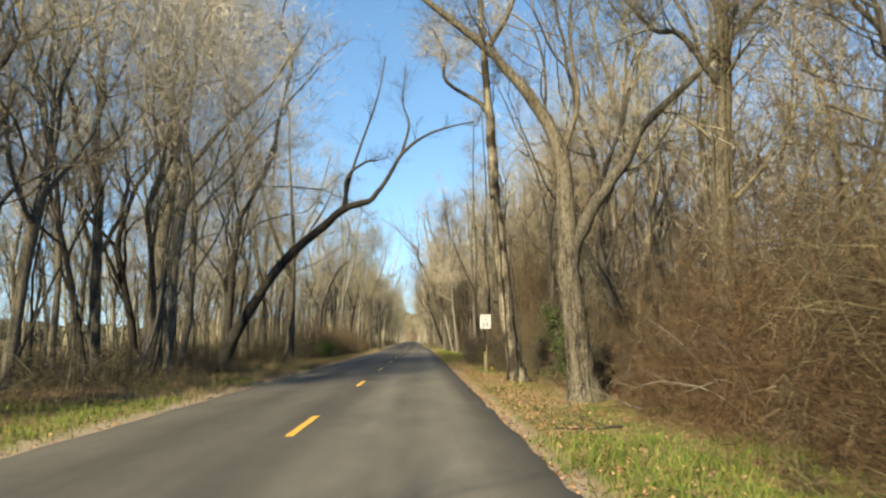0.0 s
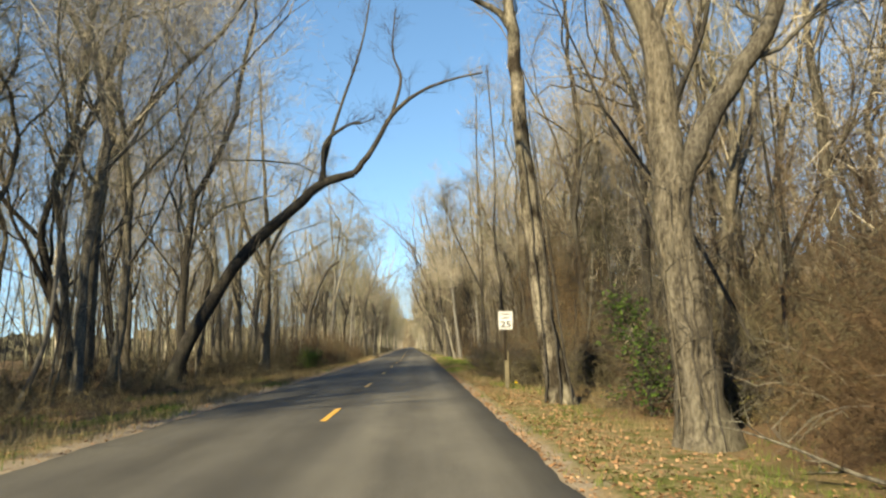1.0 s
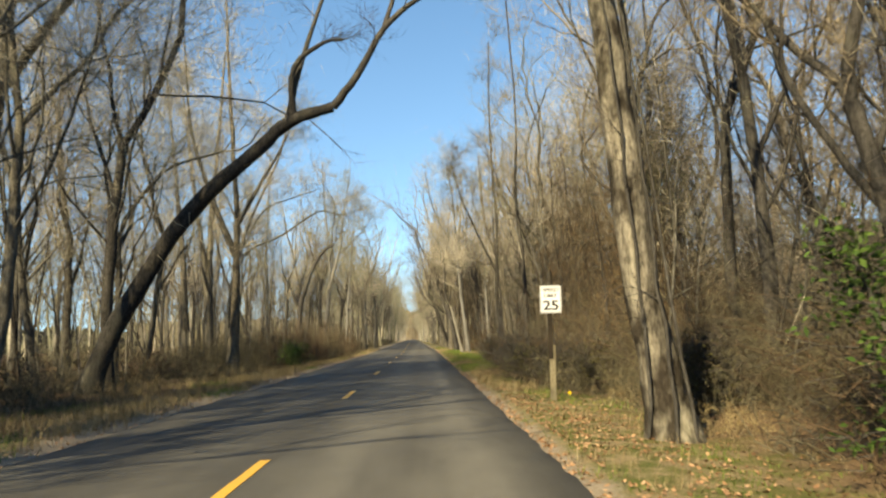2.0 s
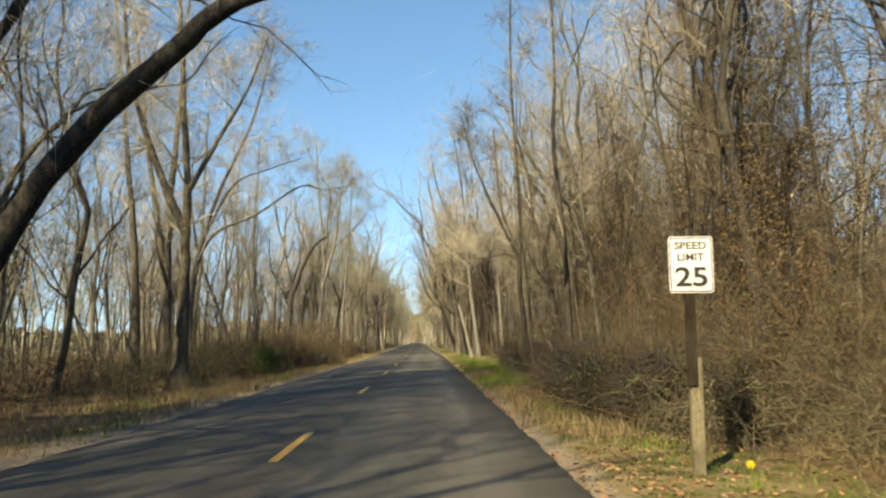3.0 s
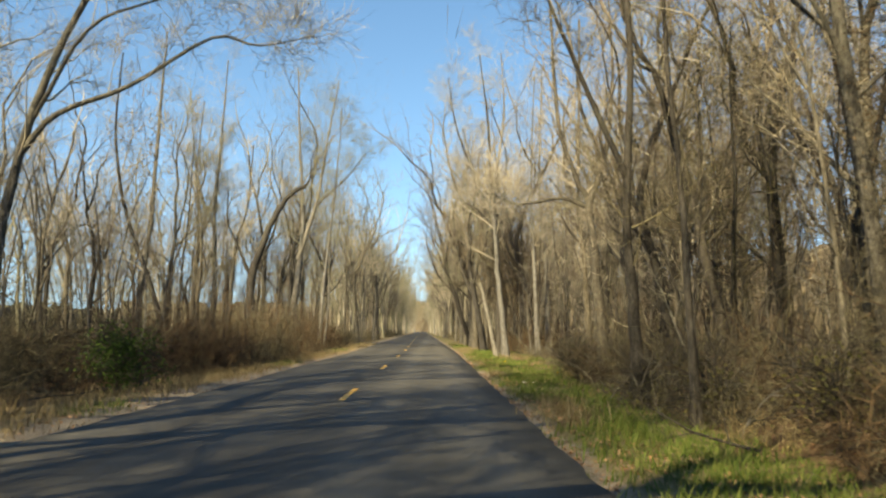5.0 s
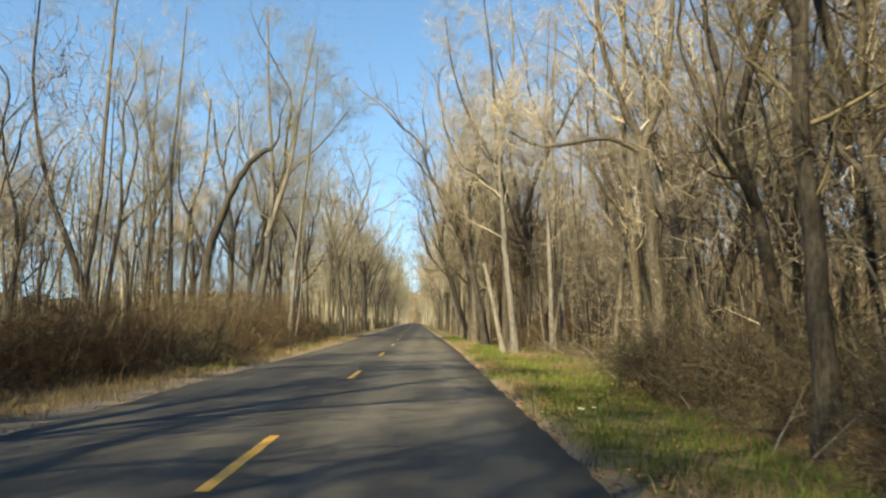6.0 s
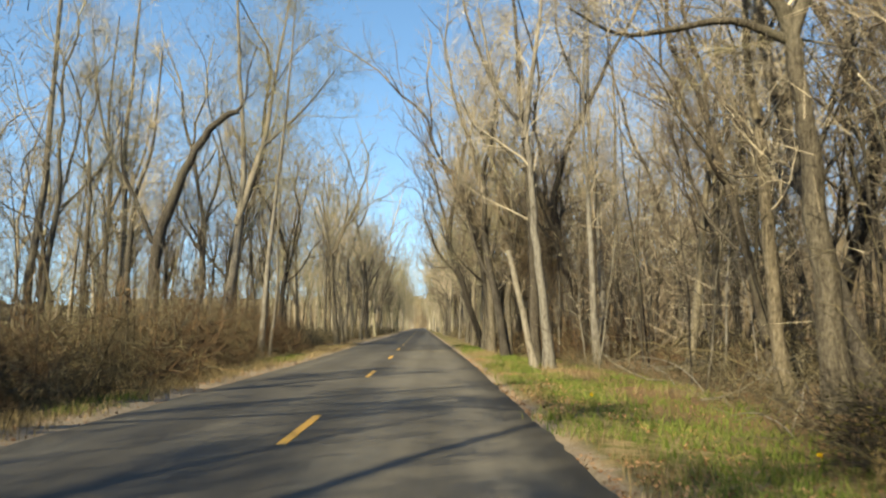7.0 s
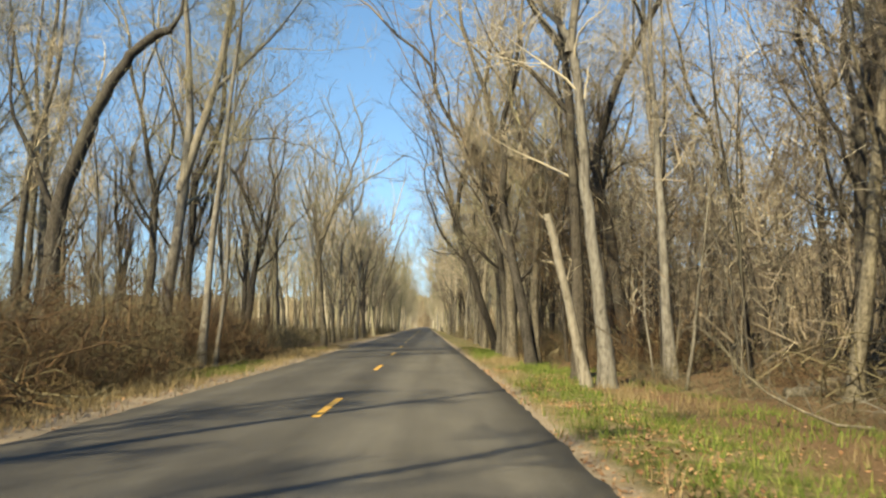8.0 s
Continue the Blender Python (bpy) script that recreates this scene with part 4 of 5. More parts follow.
def shrub_kind(seed, tall, wide, stems, arch, thick, mat, label):
    t, u = shrub(seed, tall, wide, stems, arch, thick)
    return t.mesh("stems", mat), u.mesh("side_twigs", mat), label


SHRUBS = [shrub_kind(50 + i, 1.6, 1.5, 60, 0.7, 0.009, (TWIG_BROWN, TWIG_RED, TWIG_BROWN)[i % 3], "leafless brown roadside brush of thin stems") for i in range(3)]
SHRUBS += [shrub_kind(60 + i, 3.3, 2.0, 100, 0.8, 0.0075, (TWIG_RED, TWIG_BROWN)[i % 2], "tall tangled leafless reddish-brown thicket") for i in range(3)]
SHRUBS += [shrub_kind(70 + i, 0.9, 1.3, 60, 0.5, 0.006, GRASS_DRY if i else TWIG_BROWN, "low dry straw-coloured weeds and stems") for i in range(2)]
for i in range(3):
    t, u = thicket(64 + i, 3.2, 2.0, 150)
    mat = (TWIG_RED, TWIG_BROWN, TWIG_RED)[i]
    SHRUBS.append((t.mesh("stems", mat), u.mesh("side_twigs", mat), "dense tangled mound of leafless reddish-brown vines"))
SHRUB_FIRST = {}


def plant_shrub(kind, x, y, size, turn):
    at = pose(x, y, ground_height(x, y), 0, 0, turn) @ Matrix.Diagonal((size, size, size, 1))
    if kind in SHRUB_FIRST:
        copy_thing(SHRUB_FIRST[kind], at).matrix_basis = at
        return
    stems, side, label = SHRUBS[kind]
    ob = thing("shrub", label, "shrub", "roadside brush", at)
    part("stem_mass", stems, ob)["kind"] = "stuff"
    part("twig_mass", side, ob)["kind"] = "stuff"
    SHRUB_FIRST[kind] = ob


def brush_edge_left(y):
    return -8.9 + 0.9 * noise.noise((y * 0.09, 3.3, 0)) + 1.9 * min(1, max(0, (y - 60) / 18)) - 0.7 * min(1, max(0, (y - 88) / 8)) + bend(y)


def brush_edge_right(y):
    return 4.6 - 1.1 * max(0.0, 1 - ((y - 44) / 9) ** 2) + 0.5 * noise.noise((y * 0.13, 8.3, 0)) - 0.8 * min(1, max(0, (y - 24) / 8)) + 1.6 * min(1, max(0, (y - 69) / 11)) - 1.2 * min(1, max(0, (y - 96) / 8)) + bend(y)


rng = random.Random(21)
y = 10.0
while y < 112:
    e = brush_edge_left(y)
    plant_shrub(rng.choice((6, 7, 7, 6, 0) if y < 58 else (0, 1, 2, 0, 1, 6, 7)), e - rng.uniform(0.2, 0.8), y, rng.uniform(0.75, 1.15), rng.uniform(0, 360))
    plant_shrub(rng.choice((0, 1, 2)), e - rng.uniform(1.4, 3.0) - (0.7 if y < 58 else 0), y + rng.uniform(-1, 1), rng.uniform(0.9, 1.3) + 0.7 * min(1, max(0, (y - 56) / 8)), rng.uniform(0, 360))
    if y > 60:
        plant_shrub(rng.choice((8, 9, 10)), e - rng.uniform(1.5, 2.4), y + rng.uniform(-0.6, 0.6), rng.uniform(0.75, 0.98), rng.uniform(0, 360))
    y += rng.uniform(1.7, 2.5)
y = 5.0
while y < 112:
    e = brush_edge_right(y)
    dense = y < 19
    if dense:
        plant_shrub(rng.choice((8, 10, 10)), e + rng.uniform(1.0, 1.6), y, rng.uniform(0.75, 0.95), rng.uniform(0, 360))
        plant_shrub(rng.choice((8, 9, 10)), e + rng.uniform(2.4, 3.6), y, rng.uniform(1.2, 1.5), rng.uniform(0, 360))
        plant_shrub(rng.choice((8, 9, 10)), e + rng.uniform(4.4, 6.4), y + rng.uniform(-1, 1), rng.uniform(1.5, 1.9), rng.uniform(0, 360))
        plant_shrub(rng.choice((8, 9, 10)), e + rng.uniform(7.0, 10.0), y + rng.uniform(-1, 1), rng.uniform(1.8, 2.3), rng.uniform(0, 360))
        plant_shrub(rng.choice((0, 1, 2)), e + rng.uniform(0.7, 1.1), y, rng.uniform(0.5, 0.75), rng.uniform(0, 360))
    elif 74 < y < 98:
        plant_shrub(rng.choice((0, 6, 7)), e + rng.uniform(0.4, 1.0), y, rng.uniform(0.5, 0.8), rng.uniform(0, 360))
        if rng.random() < 0.6:
            plant_shrub(rng.choice((0, 1, 2)), e + rng.uniform(1.5, 4.5), y + rng.uniform(-1, 1), rng.uniform(0.6, 1.1), rng.uniform(0, 360))
    else:
        plant_shrub(rng.choice((0, 1, 2, 6, 7)), e + rng.uniform(0.5, 1.0), y, rng.uniform(0.55, 0.95), rng.uniform(0, 360))
        plant_shrub(rng.choice((0, 1, 3, 4, 5)), e + rng.uniform(1.9, 3.6), y + rng.uniform(-1, 1), rng.uniform(0.8, 1.25), rng.uniform(0, 360))
        if 35 < y < 60:
            plant_shrub(rng.choice((0, 1, 2)), e + rng.uniform(0.9, 1.7), y + rng.uniform(-1, 1), rng.uniform(0.7, 1.0), rng.uniform(0, 360))
        if y < 60:
            plant_shrub(9, e + rng.uniform(2.2, 3.4), y + rng.uniform(-1, 1), rng.uniform(0.6, 0.9), rng.uniform(0, 360))
            if rng.random() < 0.7:
                plant_shrub(rng.choice((9, 9, 10)), e + rng.uniform(4.5, 7.5), y + rng.uniform(-1, 1), rng.uniform(1.2, 1.7), rng.uniform(0, 360))
    y += rng.uniform(1.7, 2.5)

# undergrowth behind the edge, in one mass
UNDER = []
for i in range(6):
    t, u = shrub(80 + i, 1.8, 1.3, 14, 0.6, 0.013, 3, 9)
    t.f += [tuple(k + len(t.v) for k in q) for q in u.f]
    t.v += u.v
    UNDER.append(pattern(t))
for name, mat, xr in (("undergrowth", TWIG_BROWN, (-34, -10)), ("undergrowth", TWIG_BROWN, (7, 30))):
    mass = Mass()
    for _ in range(330):
        x, y = rng.uniform(*xr), rng.uniform(4, 190)
        s = rng.uniform(0.8, 1.5)
        mass.put(UNDER[rng.randrange(6)], pose(x, y, ground_height(x, y), 0, 0, rng.uniform(0, 360)) @ Matrix.Diagonal((s * 1.4, s * 1.4, s, 1)))
    mass.build(name, mat, "brown leafless undergrowth on the forest floor", "undergrowth")


# the brush along both edges farther on
mass = Mass()
for k in range(420):
    y = rng.uniform(110, 330)
    x = brush_edge_left(y) - rng.uniform(0.2, 3) if k % 2 else brush_edge_right(y) + rng.uniform(0.4, 3)
    s = rng.uniform(0.6, 1.2)
    mass.put(UNDER[rng.randrange(6)], pose(x, y, ground_height(x, y), 0, 0, rng.uniform(0, 360)) @ Matrix.Diagonal((s * 1.4, s * 1.4, s, 1)))
mass.build("far_brush", TWIG_BROWN, "brown leafless brush lining the road far ahead", "brush")


# ---- saplings ----
def sapling(seed):
    r = random.Random(seed)
    t, u = Tubes(), Tubes()
    tall = r.uniform(5, 9)
    line = run(r, Vector((0, 0, -0.1)), Vector((r.uniform(-.25, .25), r.uniform(-.25, .25), 1)), tall, 6, 0.08, 0.02)
    g = r.uniform(0.025, 0.05)
    t.add(line, [g * (1 - 0.9 * k / 6) for k in range(7)], 5)
    twigs(r, u, line, g, tall * 0.24, 11, 2, 0.3)
    return t, u


SAPLINGS = {}
for k in range(150):
    right = k % 5 < 3
    y = rng.uniform(14, 140)
    x = brush_edge_right(y) + 0.6 + abs(rng.gauss(0, 5)) if right else brush_edge_left(y) - 0.6 - abs(rng.gauss(0, 5))
    i = rng.randrange(6)
    s = rng.uniform(0.6, 1.2)
    at = pose(x, y, ground_height(x, y), 0, 0, rng.uniform(0, 360)) @ Matrix.Diagonal((s, s, s, 1))
    if i in SAPLINGS:
        copy_thing(SAPLINGS[i], at).matrix_basis = at
        continue
    t, u = sapling(300 + i)
    mat = (BARK, BARK_PALE, BARK_DARK, BARK)[i % 4]
    ob = thing("sapling", "thin leafless sapling with pale bark" if i % 4 == 1 else "thin leafless grey-brown woodland sapling", "sapling", "saplings in the woods", at)
    part("stem", t.mesh("stem", mat), ob)
    part("crown", u.mesh("crown", mat), ob)["kind"] = "stuff"
    SAPLINGS[i] = ob


# ---- grass and fallen leaves ----
def blade(r, tall, wide):
    a = r.uniform(0, 2 * math.pi)
    s = Vector((math.cos(a), math.sin(a), 0)) * wide
    b = r.uniform(0, 2 * math.pi)
    lean = Vector((math.cos(b), math.sin(b), 0)) * tall * r.uniform(0.1, 0.6)
    return s, lean


def tuft(seed, count, tall, wide, spread):
    r = random.Random(seed)
    v, f = [], []
    for _ in range(count):
        s, lean = blade(r, tall, wide)
        p = Vector((r.gauss(0, spread), r.gauss(0, spread), -0.02))
        h = tall * r.uniform(0.5, 1.2)
        n = len(v)
        v += [tuple(p - s), tuple(p + s), tuple(p + lean * 0.4 + Vector((0, 0, h * 0.6)) - s * 0.6), tuple(p + lean * 0.4 + Vector((0, 0, h * 0.6)) + s * 0.6), tuple(p + lean + Vector((0, 0, h)))]
        f += [(n, n + 1, n + 3), (n, n + 3, n + 2), (n + 2, n + 3, n + 4)]
    return np.array(v), np.array(f)


GREEN = [tuft(400 + i, 14, 0.16, 0.006, 0.13) for i in range(5)]
STRAW = [tuft(410 + i, 12, 0.26, 0.005, 0.13) for i in range(5)]
green, straw = Mass(), Mass()
for _ in range(9000):
    y = rng.uniform(3, 125) if rng.random() < 0.8 else rng.uniform(3, 60)
    right = rng.random() < 0.6
    if right:
        x = rng.uniform(1.75, brush_edge_right(y) + 0.5)
    else:
        x = rng.uniform(brush_edge_left(y) - 0.3, -5.65)
    lush = noise.noise((x * 0.5, y * 0.16, 4.0)) + (0.04 + 0.7 * max(0, 1 - abs(y - 8.5) / 5) + 0.22 * min(1, max(0, (y - 50) / 8)) * min(1, max(0, (80 - y) / 8)) + 0.05 * (x - 2.6) - 0.3 * min(1, max(0, 1.6 - abs(y - 42) / 6)) if right else -0.02 + 0.6 * max(0, 1 - abs(y - 16) / 9) - 0.25 * min(1, max(0, (y - 24) / 8)))
    s = rng.uniform(0.6, 1.3)
    if right and 12 < y < 37:
        if rng.random() < 0.55:
            continue
        s *= 0.65
    m = pose(x, y, ground_height(x, y), 0, 0, rng.uniform(0, 360)) @ Matrix.Diagonal((s * 1.3, s * 1.3, s, 1))
    if lush > 0.02:
        green.put(GREEN[rng.randrange(5)], m)
    elif rng.random() < (0.25 if right and 33 < y < 54 else 0.75):
        straw.put(STRAW[rng.randrange(5)], m)
green.build("green_grass", GRASS_GREEN, "fresh green roadside grass", "grass")
straw.build("dry_grass", GRASS_DRY, "dry straw-coloured roadside grass", "grass")


def fallen(seed):
    r = random.Random(seed)
    w, k = r.uniform(0.022, 0.04), r.uniform(0.005, 0.025)
    v = [(-w * 1.3, 0, k), (0, -w * 0.7, 0.004), (0, w * 0.7, k * 0.7), (w * 1.3, 0, 0.006 + k * 0.5)]
    return np.array(v), np.array([(0, 1, 2), (1, 3, 2)])


FALLEN = [fallen(500 + i) for i in range(6)]
leaves = Mass()
for _ in range(34000):
    y = rng.uniform(2, 100)
    if rng.random() < 0.75:
        x = 1.48 + abs(rng.gauss(0, 1.5))
        if noise.noise((x * 0.7, y * 0.25, 9.0)) < (-0.12 if y > 37 else -0.5):
            continue
    else:
        x = -5.3 - abs(rng.gauss(0, 2.0))
    leaves.put(FALLEN[rng.randrange(6)], pose(x, y, ground_height(x, y) + 0.01, rng.uniform(-30, 30), rng.uniform(-30, 30), rng.uniform(0, 360)) @ Matrix.Diagonal((rng.uniform(.6, 1.05),) * 3 + (1,)))
leaves.build("fallen_leaves", LITTER, "dry brown fallen leaves scattered on the verge", "leaves")


# ---- evergreens and clinging brown leaves ----
def leaf_cloud(r, spots, count, size, wide):
    v, f = [], []
    for _ in range(count):
        c = spots[r.randrange(len(spots))]
        p = c + Vector((r.gauss(0, wide), r.gauss(0, wide), r.gauss(0, wide * 0.8)))
        d = Vector((r.gauss(0, 1), r.gauss(0, 1), r.gauss(0, 0.6))).normalized()
        s = aside(r, d, 90) * size * r.uniform(0.3, 0.5)
        k = d * size * r.uniform(0.7, 1.3)
        n = len(v)
        v += [p - k, p + s, p - s + Vector((0, 0, size * 0.2)), p + k]
        f += [(n, n + 1, n + 2), (n + 1, n + 3, n + 2)]
    return v, f


def leafy_tree(seed, x, y, tall, girth, count, size, leaf_mat, label, name="tree", category="tree", low=0.12, wide=0.35, spread=0.3):
    r = random.Random(seed)
    ob = thing(name, label, category, "", pose(x, y, ground_height(x, y)))
    t, u = Tubes(), Tubes()
    line = run(r, Vector((0, 0, -0.1)), Vector((r.uniform(-.1, .1), r.uniform(-.1, .1), 1)), tall, 7, 0.06, 0.04)
    t.add(line, [girth * (1 - 0.9 * k / 7) for k in range(8)], 7)
    spots = []
    for i in range(26):
        f = low + (0.98 - low) * (i + r.random()) / 26
        p, way = along(line, f)
        s = tall * spread * (1.1 - 0.8 * f) * r.uniform(0.5, 1.3)
        limb = run(r, p, aside(r, way, r.uniform(50, 85), 0.1), s, 4, 0.2, 0.03)
        u.add(limb, [max(girth * 0.3 * (1 - f), 0.012) * (1 - 0.2 * k) for k in range(5)], 4)
        twigs(r, u, limb, 0.015, s * 0.4, 4, 2, 0.2)
        spots += limb[1:]
    part("trunk", t.mesh("trunk", BARK_DARK), ob)
    part("crown", u.mesh("crown", BARK_DARK), ob)
    v, f = leaf_cloud(r, spots, count, size, wide)
    part("foliage", mesh_of("foliage", v, f, leaf_mat, False), ob)


leafy_tree(601, 4.6, 24.6, 2.6, 0.05, 1500, 0.05, LEAF_GREEN, "small glossy green holly bush at the woods' edge", "holly", "shrub", 0.08, 0.16, 0.32)
leafy_tree(602, -7.6, 64.0, 1.4, 0.04, 2600, 0.05, LEAF_GREEN, "low green evergreen bush in the brush", "evergreen_bush", "shrub", 0.1, 0.22, 0.95)
for k, (x, y, tall, mat) in enumerate(((7.2, 47, 9, LEAF_CEDAR), (6.9, 54, 10.5, LEAF_DEAD), (7.6, 57, 11, LEAF_DEAD), (7.2, 64, 9, LEAF_CEDAR), (8.4, 42, 11, LEAF_CEDAR), (6.2, 39.5, 5, LEAF_DEAD),
                                       (5.2, 105, 9, LEAF_DEAD), (6.8, 97, 10, LEAF_DEAD), (9.6, 86, 9, LEAF_CEDAR), (5.6, 116, 9, LEAF_CEDAR), (-14.5, 120, 9, LEAF_DEAD), (8.8, 69, 10, LEAF_DEAD), (10, 62, 15, LEAF_DEAD), (10.5, 80, 15, LEAF_DEAD), (9.5, 50, 14, LEAF_CEDAR), (7.8, 60.5, 12, LEAF_DEAD), (6.6, 45.5, 7, LEAF_DEAD), (11.5, 56, 15, LEAF_DEAD), (6.2, 103, 12, LEAF_DEAD))):
    leafy_tree(610 + k, x, y, tall, 0.1, 9000, 0.027, mat, "slender tree with dull olive-brown evergreen foliage" if mat is LEAF_CEDAR else "slender tree with clinging dry brown leaves", low=0.2, wide=0.42, spread=0.26)

for k in range(28):
    y = rng.uniform(30, 74) if k < 11 else rng.uniform(14, 30) if k < 16 else rng.uniform(36, 50)
    leafy_tree(640 + k, brush_edge_right(y) + rng.uniform(0.3, 1.4), y, rng.uniform(0.7, 1.3), 0.02, 700, 0.036, LEAF_OLIVE, "low tangle of half-green leafy honeysuckle", "honeysuckle", "shrub", 0.1, 0.2, 0.75)


# ---- speed sign ----
def box(sx, sy, sz, at=(0, 0, 0), bevel=0.0):
    bm = bmesh.new()
    bmesh.ops.create_cube(bm, size=1.0, matrix=Matrix.Translation(at) @ Matrix.Diagonal((sx, sy, sz, 1)))
    if bevel:
        bmesh.ops.bevel(bm, geom=bm.edges[:], offset=bevel, segments=2, affect='EDGES')
    return bm


def rounded_plate(w, h, r, y0, y1, cut=None):
    """An upright plate with round corners; with cut, only its rim of that width."""
    def ring(w_, h_, r_):
        out = []
        for cx, cz, a0 in ((1, 1, 0), (-1, 1, 90), (-1, -1, 180), (1, -1, 270)):
            for k in range(6):
                a = radians(a0 + 18 * k)
                out.append((cx * (w_ / 2 - r_) + math.cos(a) * r_, cz * (h_ / 2 - r_) + math.sin(a) * r_))
        return out
    bm = bmesh.new()
    a = ring(w, h, r)
    n = len(a)
    f0 = [bm.verts.new((x, y0, z)) for x, z in a]
    f1 = [bm.verts.new((x, y1, z)) for x, z in a]
    for k in range(n):
        bm.faces.new((f0[k], f0[(k + 1) % n], f1[(k + 1) % n], f1[k]))
    if cut:
        c = ring(w - 2 * cut, h - 2 * cut, max(r - cut, 0.004))
        g0 = [bm.verts.new((x, y0, z)) for x, z in c]
        g1 = [bm.verts.new((x, y1, z)) for x, z in c]
        for k in range(n):
            j = (k + 1) % n
            bm.faces.new((f0[k], f0[j], g0[j], g0[k]))
            bm.faces.new((f1[k], f1[j], g1[j], g1[k]))
            bm.faces.new((g0[k], g0[j], g1[j], g1[k]))
    else:
        bm.faces.new(f0)
        bm.faces.new(f1)
    bmesh.ops.recalc_face_normals(bm, faces=bm.faces[:])
    return bm


def bm_mesh(name, bm, mat):
    me = bpy.data.meshes.new(name)
    bm.to_mesh(me)
    bm.free()
    me.materials.append(mat)
    return me


def lettering(text, tall, wide, mat):
    """Raised letters facing -y, stretched to the given height and width."""
    cu = bpy.data.curves.new("lettering", 'FONT')
    cu.body, cu.align_x, cu.align_y, cu.extrude, cu.offset = text, 'CENTER', 'CENTER', 0.004, 0.022
    cu.resolution_u = 4
    ob = bpy.data.objects.new("lettering", cu)
    me = bpy.data.meshes.new_from_object(ob)
    xs, ys = [q.co.x for q in me.vertices], [q.co.y for q in me.vertices]
    kx, ky = wide / (max(xs) - min(xs)), tall / (max(ys) - min(ys))
    cx, cy = (max(xs) + min(xs)) / 2, (max(ys) + min(ys)) / 2
    for q in me.vertices:
        x, y, z = q.co
        q.co = ((x - cx) * kx, -z * 0.25, (y - cy) * ky)
    me.materials.append(mat)
    bpy.data.objects.remove(ob)
    return me


def build_sign():
    foot = (2.80, 34.93)
    z0 = ground_height(*foot)
    ob = thing("speed_limit_sign", "white speed limit sign with black lettering on a weathered wooden post", "road sign", "", pose(foot[0], foot[1], z0, 0, 1.0, -4))
    stub = box(0.13, 0.10, 1.55, (0.02, 0.02, 0.45), 0.012)
    part("stub_post", bm_mesh("stub_post", stub, POST_WOOD), ob, "pale weathered wooden stub post")
    post = box(0.105, 0.075, 1.6, (-0.02, -0.02, 1.72), 0.01)
    part("post", bm_mesh("post", post, POST_DARK), ob, "dark stained upper post")
    h = 2.155 - z0
    panel = part("panel", bm_mesh("panel", rounded_plate(0.475, 0.615, 0.035, -0.062, -0.0585), SIGN_WHITE), ob, "white reflective sign panel")
    panel.location.z = h
    rim = part("border", bm_mesh("border", rounded_plate(0.452, 0.592, 0.028, -0.0645, -0.0621, 0.011), SIGN_BLACK), panel, "black border line")
    for text, tall, wide, z in (("SPEED", 0.082, 0.345, 0.208), ("LIMIT", 0.082, 0.285, 0.083), ("25", 0.215, 0.345, -0.132)):
        t = part("lettering", lettering(text, tall, wide, SIGN_BLACK), panel, "black lettering")
        t.location = (0, -0.0635, z)
    for z in (0.255, -0.255):
        bm = bmesh.new()
        bmesh.ops.create_cone(bm, cap_ends=True, segments=10, radius1=0.009, radius2=0.007, depth=0.006, matrix=pose(0, -0.066, z + (0.02 if z > 0 else -0.02), 90, 0, 0))
        part("bolt", bm_mesh("bolt", bm, STEEL), panel, "grey steel bolt")


build_sign()


# ---- small things on the verge ----
def flower(x, y, tall):
    r = random.Random(int(y * 10))
    ob = thing("daffodil", "single yellow daffodil on the verge", "flower", "", pose(x, y, ground_height(x, y), 0, 0, r.uniform(0, 360)))
    t = Tubes()
    stem = run(r, Vector((0, 0, -0.02)), Vector((0.1, -0.05, 1)), tall, 4, 0.05)
    t.add(stem, [0.006] * 5, 5)
    for _ in range(5):
        t.add(run(r, Vector((r.uniform(-.03, .03), r.uniform(-.03, .03), -0.02)), Vector((r.uniform(-.4, .4), r.uniform(-.4, .4), 1)), tall * 0.9, 3, 0.1), [0.009, 0.007, 0.005, 0.001], 3)
    part("stem", t.mesh("stem", GRASS_GREEN), ob)
    v, f = [], []
    c = stem[-1]
    for k in range(6):
        a = radians(60 * k)
        d = Vector((math.cos(a), -0.3, math.sin(a)))
        s = Vector((-math.sin(a), 0, math.cos(a))) * 0.022
        n = len(v)
        v += [c, c + d * 0.026 + s * 0.65, c + d * 0.026 - s * 0.65, c + d * 0.048]
        f += [(n, n + 1, n + 3, n + 2)]
    for k in range(8):
        a, e = radians(45 * k), radians(45 * k + 45)
        n = len(v)
        v += [c + Vector((math.cos(a) * 0.014, -0.01, math.sin(a) * 0.014)), c + Vector((math.cos(e) * 0.014, -0.01, math.sin(e) * 0.014)),
              c + Vector((math.cos(e) * 0.024, -0.05, math.sin(e) * 0.024)), c + Vector((math.cos(a) * 0.024, -0.05, math.sin(a) * 0.024))]
        f += [(n, n + 1, n + 2, n + 3)]
    part("bloom", mesh_of("bloom", v, f, PETAL, False), ob, "bright yellow petals")


flower(3.02, 34.0, 0.27)
flower(4.15, 72.0, 0.22)
flower(2.95, 78.6, 0.22)


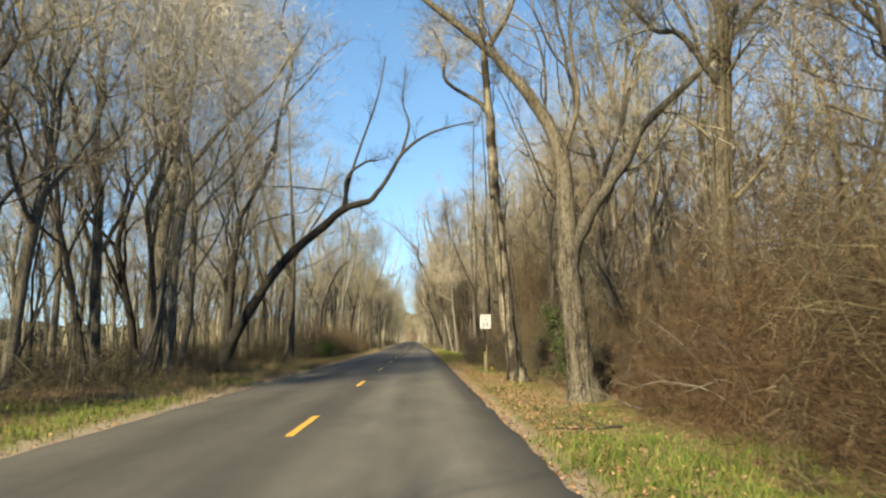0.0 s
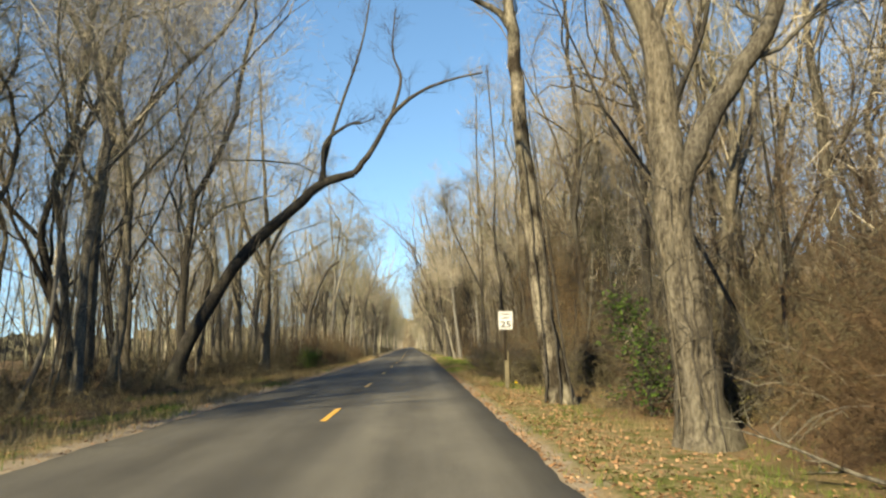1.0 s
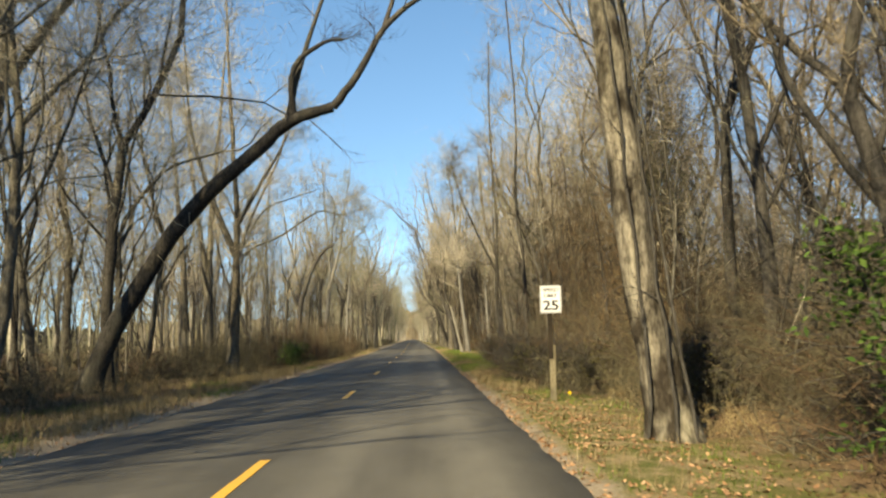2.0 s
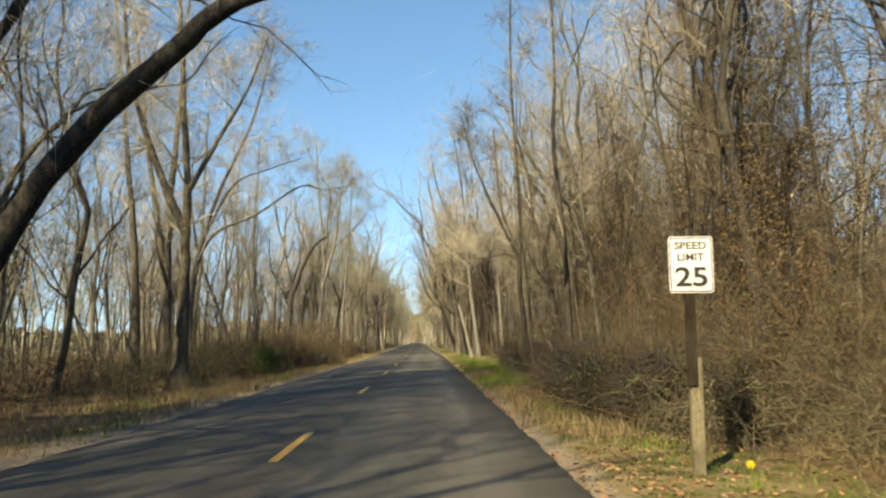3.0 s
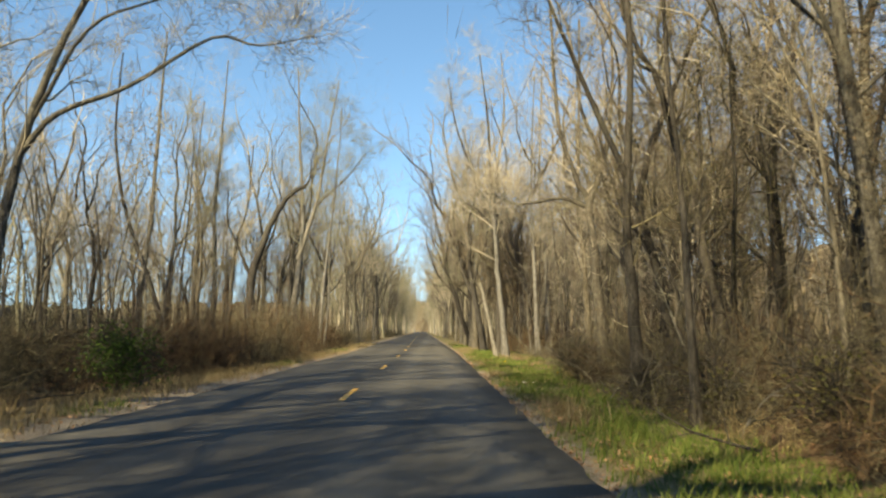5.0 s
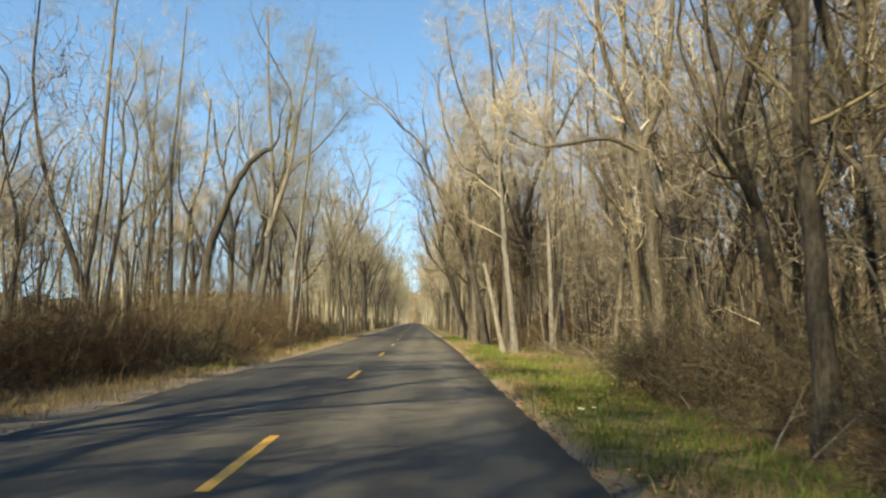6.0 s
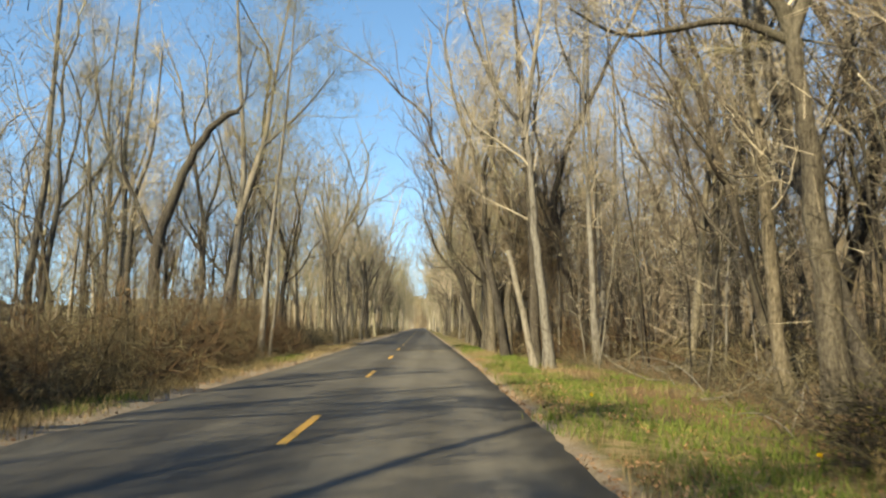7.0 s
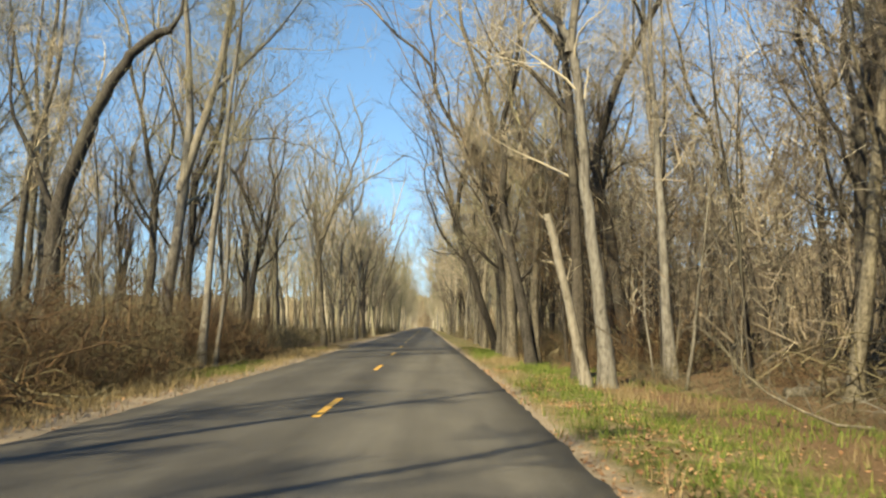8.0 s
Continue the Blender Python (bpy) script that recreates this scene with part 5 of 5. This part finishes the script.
def fallen_branch(seed, x, y, turn, size, mat):
    r = random.Random(seed)
    t = Tubes()
    line = run(r, Vector((0, 0, 0.05)), Vector((1, 0, 0.12)), size, 6, 0.16)
    line = [Vector((p.x, p.y, max(p.z, 0.03))) for p in line]
    t.add(line, [0.028 * (1 - 0.13 * k) for k in range(7)], 6)
    u = Tubes()
    twigs(r, u, line, 0.03, size * 0.3, 6, 2, 0.2)
    ob = new("fallen_branch", t.mesh("fallen_branch", mat))
    part("twig_mass", u.mesh("twig_mass", mat), ob)["kind"] = "stuff"
    ob.matrix_basis = pose(x, y, ground_height(x, y), 0, 0, turn)
    tagged(ob, "dead broken branch lying on the verge", "branch", "fallen branches")


for k, (x, y, turn, size) in enumerate(((3.3, 13.2, 200, 1.2), (4.6, 16.5, 160, 1.8), (4.3, 45, 120, 1.6), (4.2, 55.5, 160, 1.8), (5.2, 79, 20, 2.6), (6.0, 84, 170, 3.0), (-8.2, 61, 60, 1.6), (4.8, 65, 110, 1.4))):
    fallen_branch(700 + k, x, y, turn, size, (BARK_DARK, BARK, BARK)[k % 3])


def log(seed, x, y, turn, size, girth):
    r = random.Random(seed)
    t = Tubes()
    line = run(r, Vector((0, 0, girth * 0.7)), Vector((1, 0, 0.03)), size, 7, 0.05)
    line = [Vector((p.x, p.y, max(p.z, girth * 0.6))) for p in line]
    t.add(line, [girth * (1 - 0.06 * k) for k in range(8)], 9, 0.08, r)
    n = len(t.v)
    t.f += [tuple(range(8, -1, -1)), tuple(range(n - 9, n))]
    ob = new("fallen_log", t.mesh("fallen_log", BARK_DARK if seed % 2 else BARK))
    ob.matrix_basis = pose(x, y, ground_height(x, y), 0, 0, turn)
    tagged(ob, "fallen trunk lying on the forest floor", "log", "fallen logs")


for k, (x, y, turn, size, girth) in enumerate(((7.4, 90, 8, 6.5, 0.12), (8.6, 86, 15, 5.0, 0.11), (9.0, 92, 30, 6.0, 0.16), (9.6, 77, 20, 4.0, 0.10), (-12, 84, 40, 5.0, 0.13), (5.6, 33.5, 70, 4.0, 0.12))):
    log(760 + k, x, y, turn, size, girth)


def cane(seed, x, y, turn, size):
    """A long pale arching cane."""
    r = random.Random(seed)
    t = Tubes()
    line = run(r, Vector((0, 0, -0.05)), Vector((0.55, 0, 1)), size, 8, 0.07, -0.17)
    t.add(line, [0.014 * (1 - 0.09 * k) for k in range(9)], 5)
    twigs(r, t, line, 0.012, size * 0.16, 5, 3, 0.4)
    ob = new("cane", t.mesh("cane", BARK_PALE))
    ob.matrix_basis = pose(x, y, ground_height(x, y), 0, 0, turn)
    tagged(ob, "pale arching bramble cane at the woods' edge", "cane", "bramble canes")


for k in range(17):
    y = rng.uniform(6, 22)
    cane(720 + k, brush_edge_right(y) + rng.uniform(0.5, 2.4), y, rng.uniform(100, 280), rng.uniform(1.8, 3.8))


for k in range(30):
    y = rng.uniform(44, 92)
    cane(820 + k, brush_edge_right(y) + rng.uniform(-0.2, 1.6), y, rng.uniform(0, 360), rng.uniform(1.0, 2.2))


def litter_scrap(x, y, turn, size):
    r = random.Random(int(100 * y))
    v = [(i * size / 3, j * size / 2 + r.uniform(-.01, .01), r.uniform(0.01, 0.045)) for j in range(3) for i in range(4)]
    f = [(j * 4 + i, j * 4 + i + 1, j * 4 + i + 5, j * 4 + i + 4) for j in range(2) for i in range(3)]
    ob = new("paper_scrap", mesh_of("paper_scrap", v, f, PAPER, False))
    ob.matrix_basis = pose(x, y, ground_height(x, y) + 0.03, 0, 0, turn)
    tagged(ob, "crumpled white paper scrap on the verge", "litter", "scraps of litter")


litter_scrap(1.75, 66.6, 20, 0.13)
litter_scrap(2.45, 66.9, 70, 0.10)
litter_scrap(2.75, 67.3, 120, 0.08)


# ---- vines on trunks ----
def vine(seed, foot, top, lean, girth, thick, mat, label):
    """A woody stem that climbs a trunk from foot height to top."""
    r = random.Random(seed)
    t = Tubes()
    a0, turns = r.uniform(3.4, 5.6), r.uniform(-1.0, 1.0)
    pts = []
    for k in range(15):
        g = k / 14
        z = top * g
        a = a0 + turns * g + r.gauss(0, 0.08)
        q = girth * (1.35 - 0.35 * min(1, g * 4)) + thick * 0.4
        pts.append(Vector((foot[0] + lean[0] * z + math.cos(a) * q, foot[1] + lean[1] * z + math.sin(a) * q, ground_height(*foot) + z)))
    t.add(pts, [thick * (1 - 0.04 * k) for k in range(15)], 5, 0.15, r)
    twigs(r, t, pts, thick, 0.5, 5, 2, 0.2)
    tagged(new("vine", t.mesh("vine", mat)), label, "vine", "vines on trunks")


for k in range(5):
    vine(800 + k, (4.13, 20.35), 3.9, (-0.08, 0), 0.36, 0.022, BARK_WARM if k % 2 else BARK_DARK, "woody vine climbing a furrowed tan trunk")
for k in range(3):
    vine(820 + k, (3.42, 28.6), 7.5, (-0.105, 0), 0.31, 0.03, BARK_DARK, "dark woody vine climbing a pale trunk")
for k in range(6):
    vine(840 + k, (6.6, 17.2), 9, (0.02, 0), 0.25, 0.025, TWIG_BROWN, "brown woody vine hanging on a pale trunk")
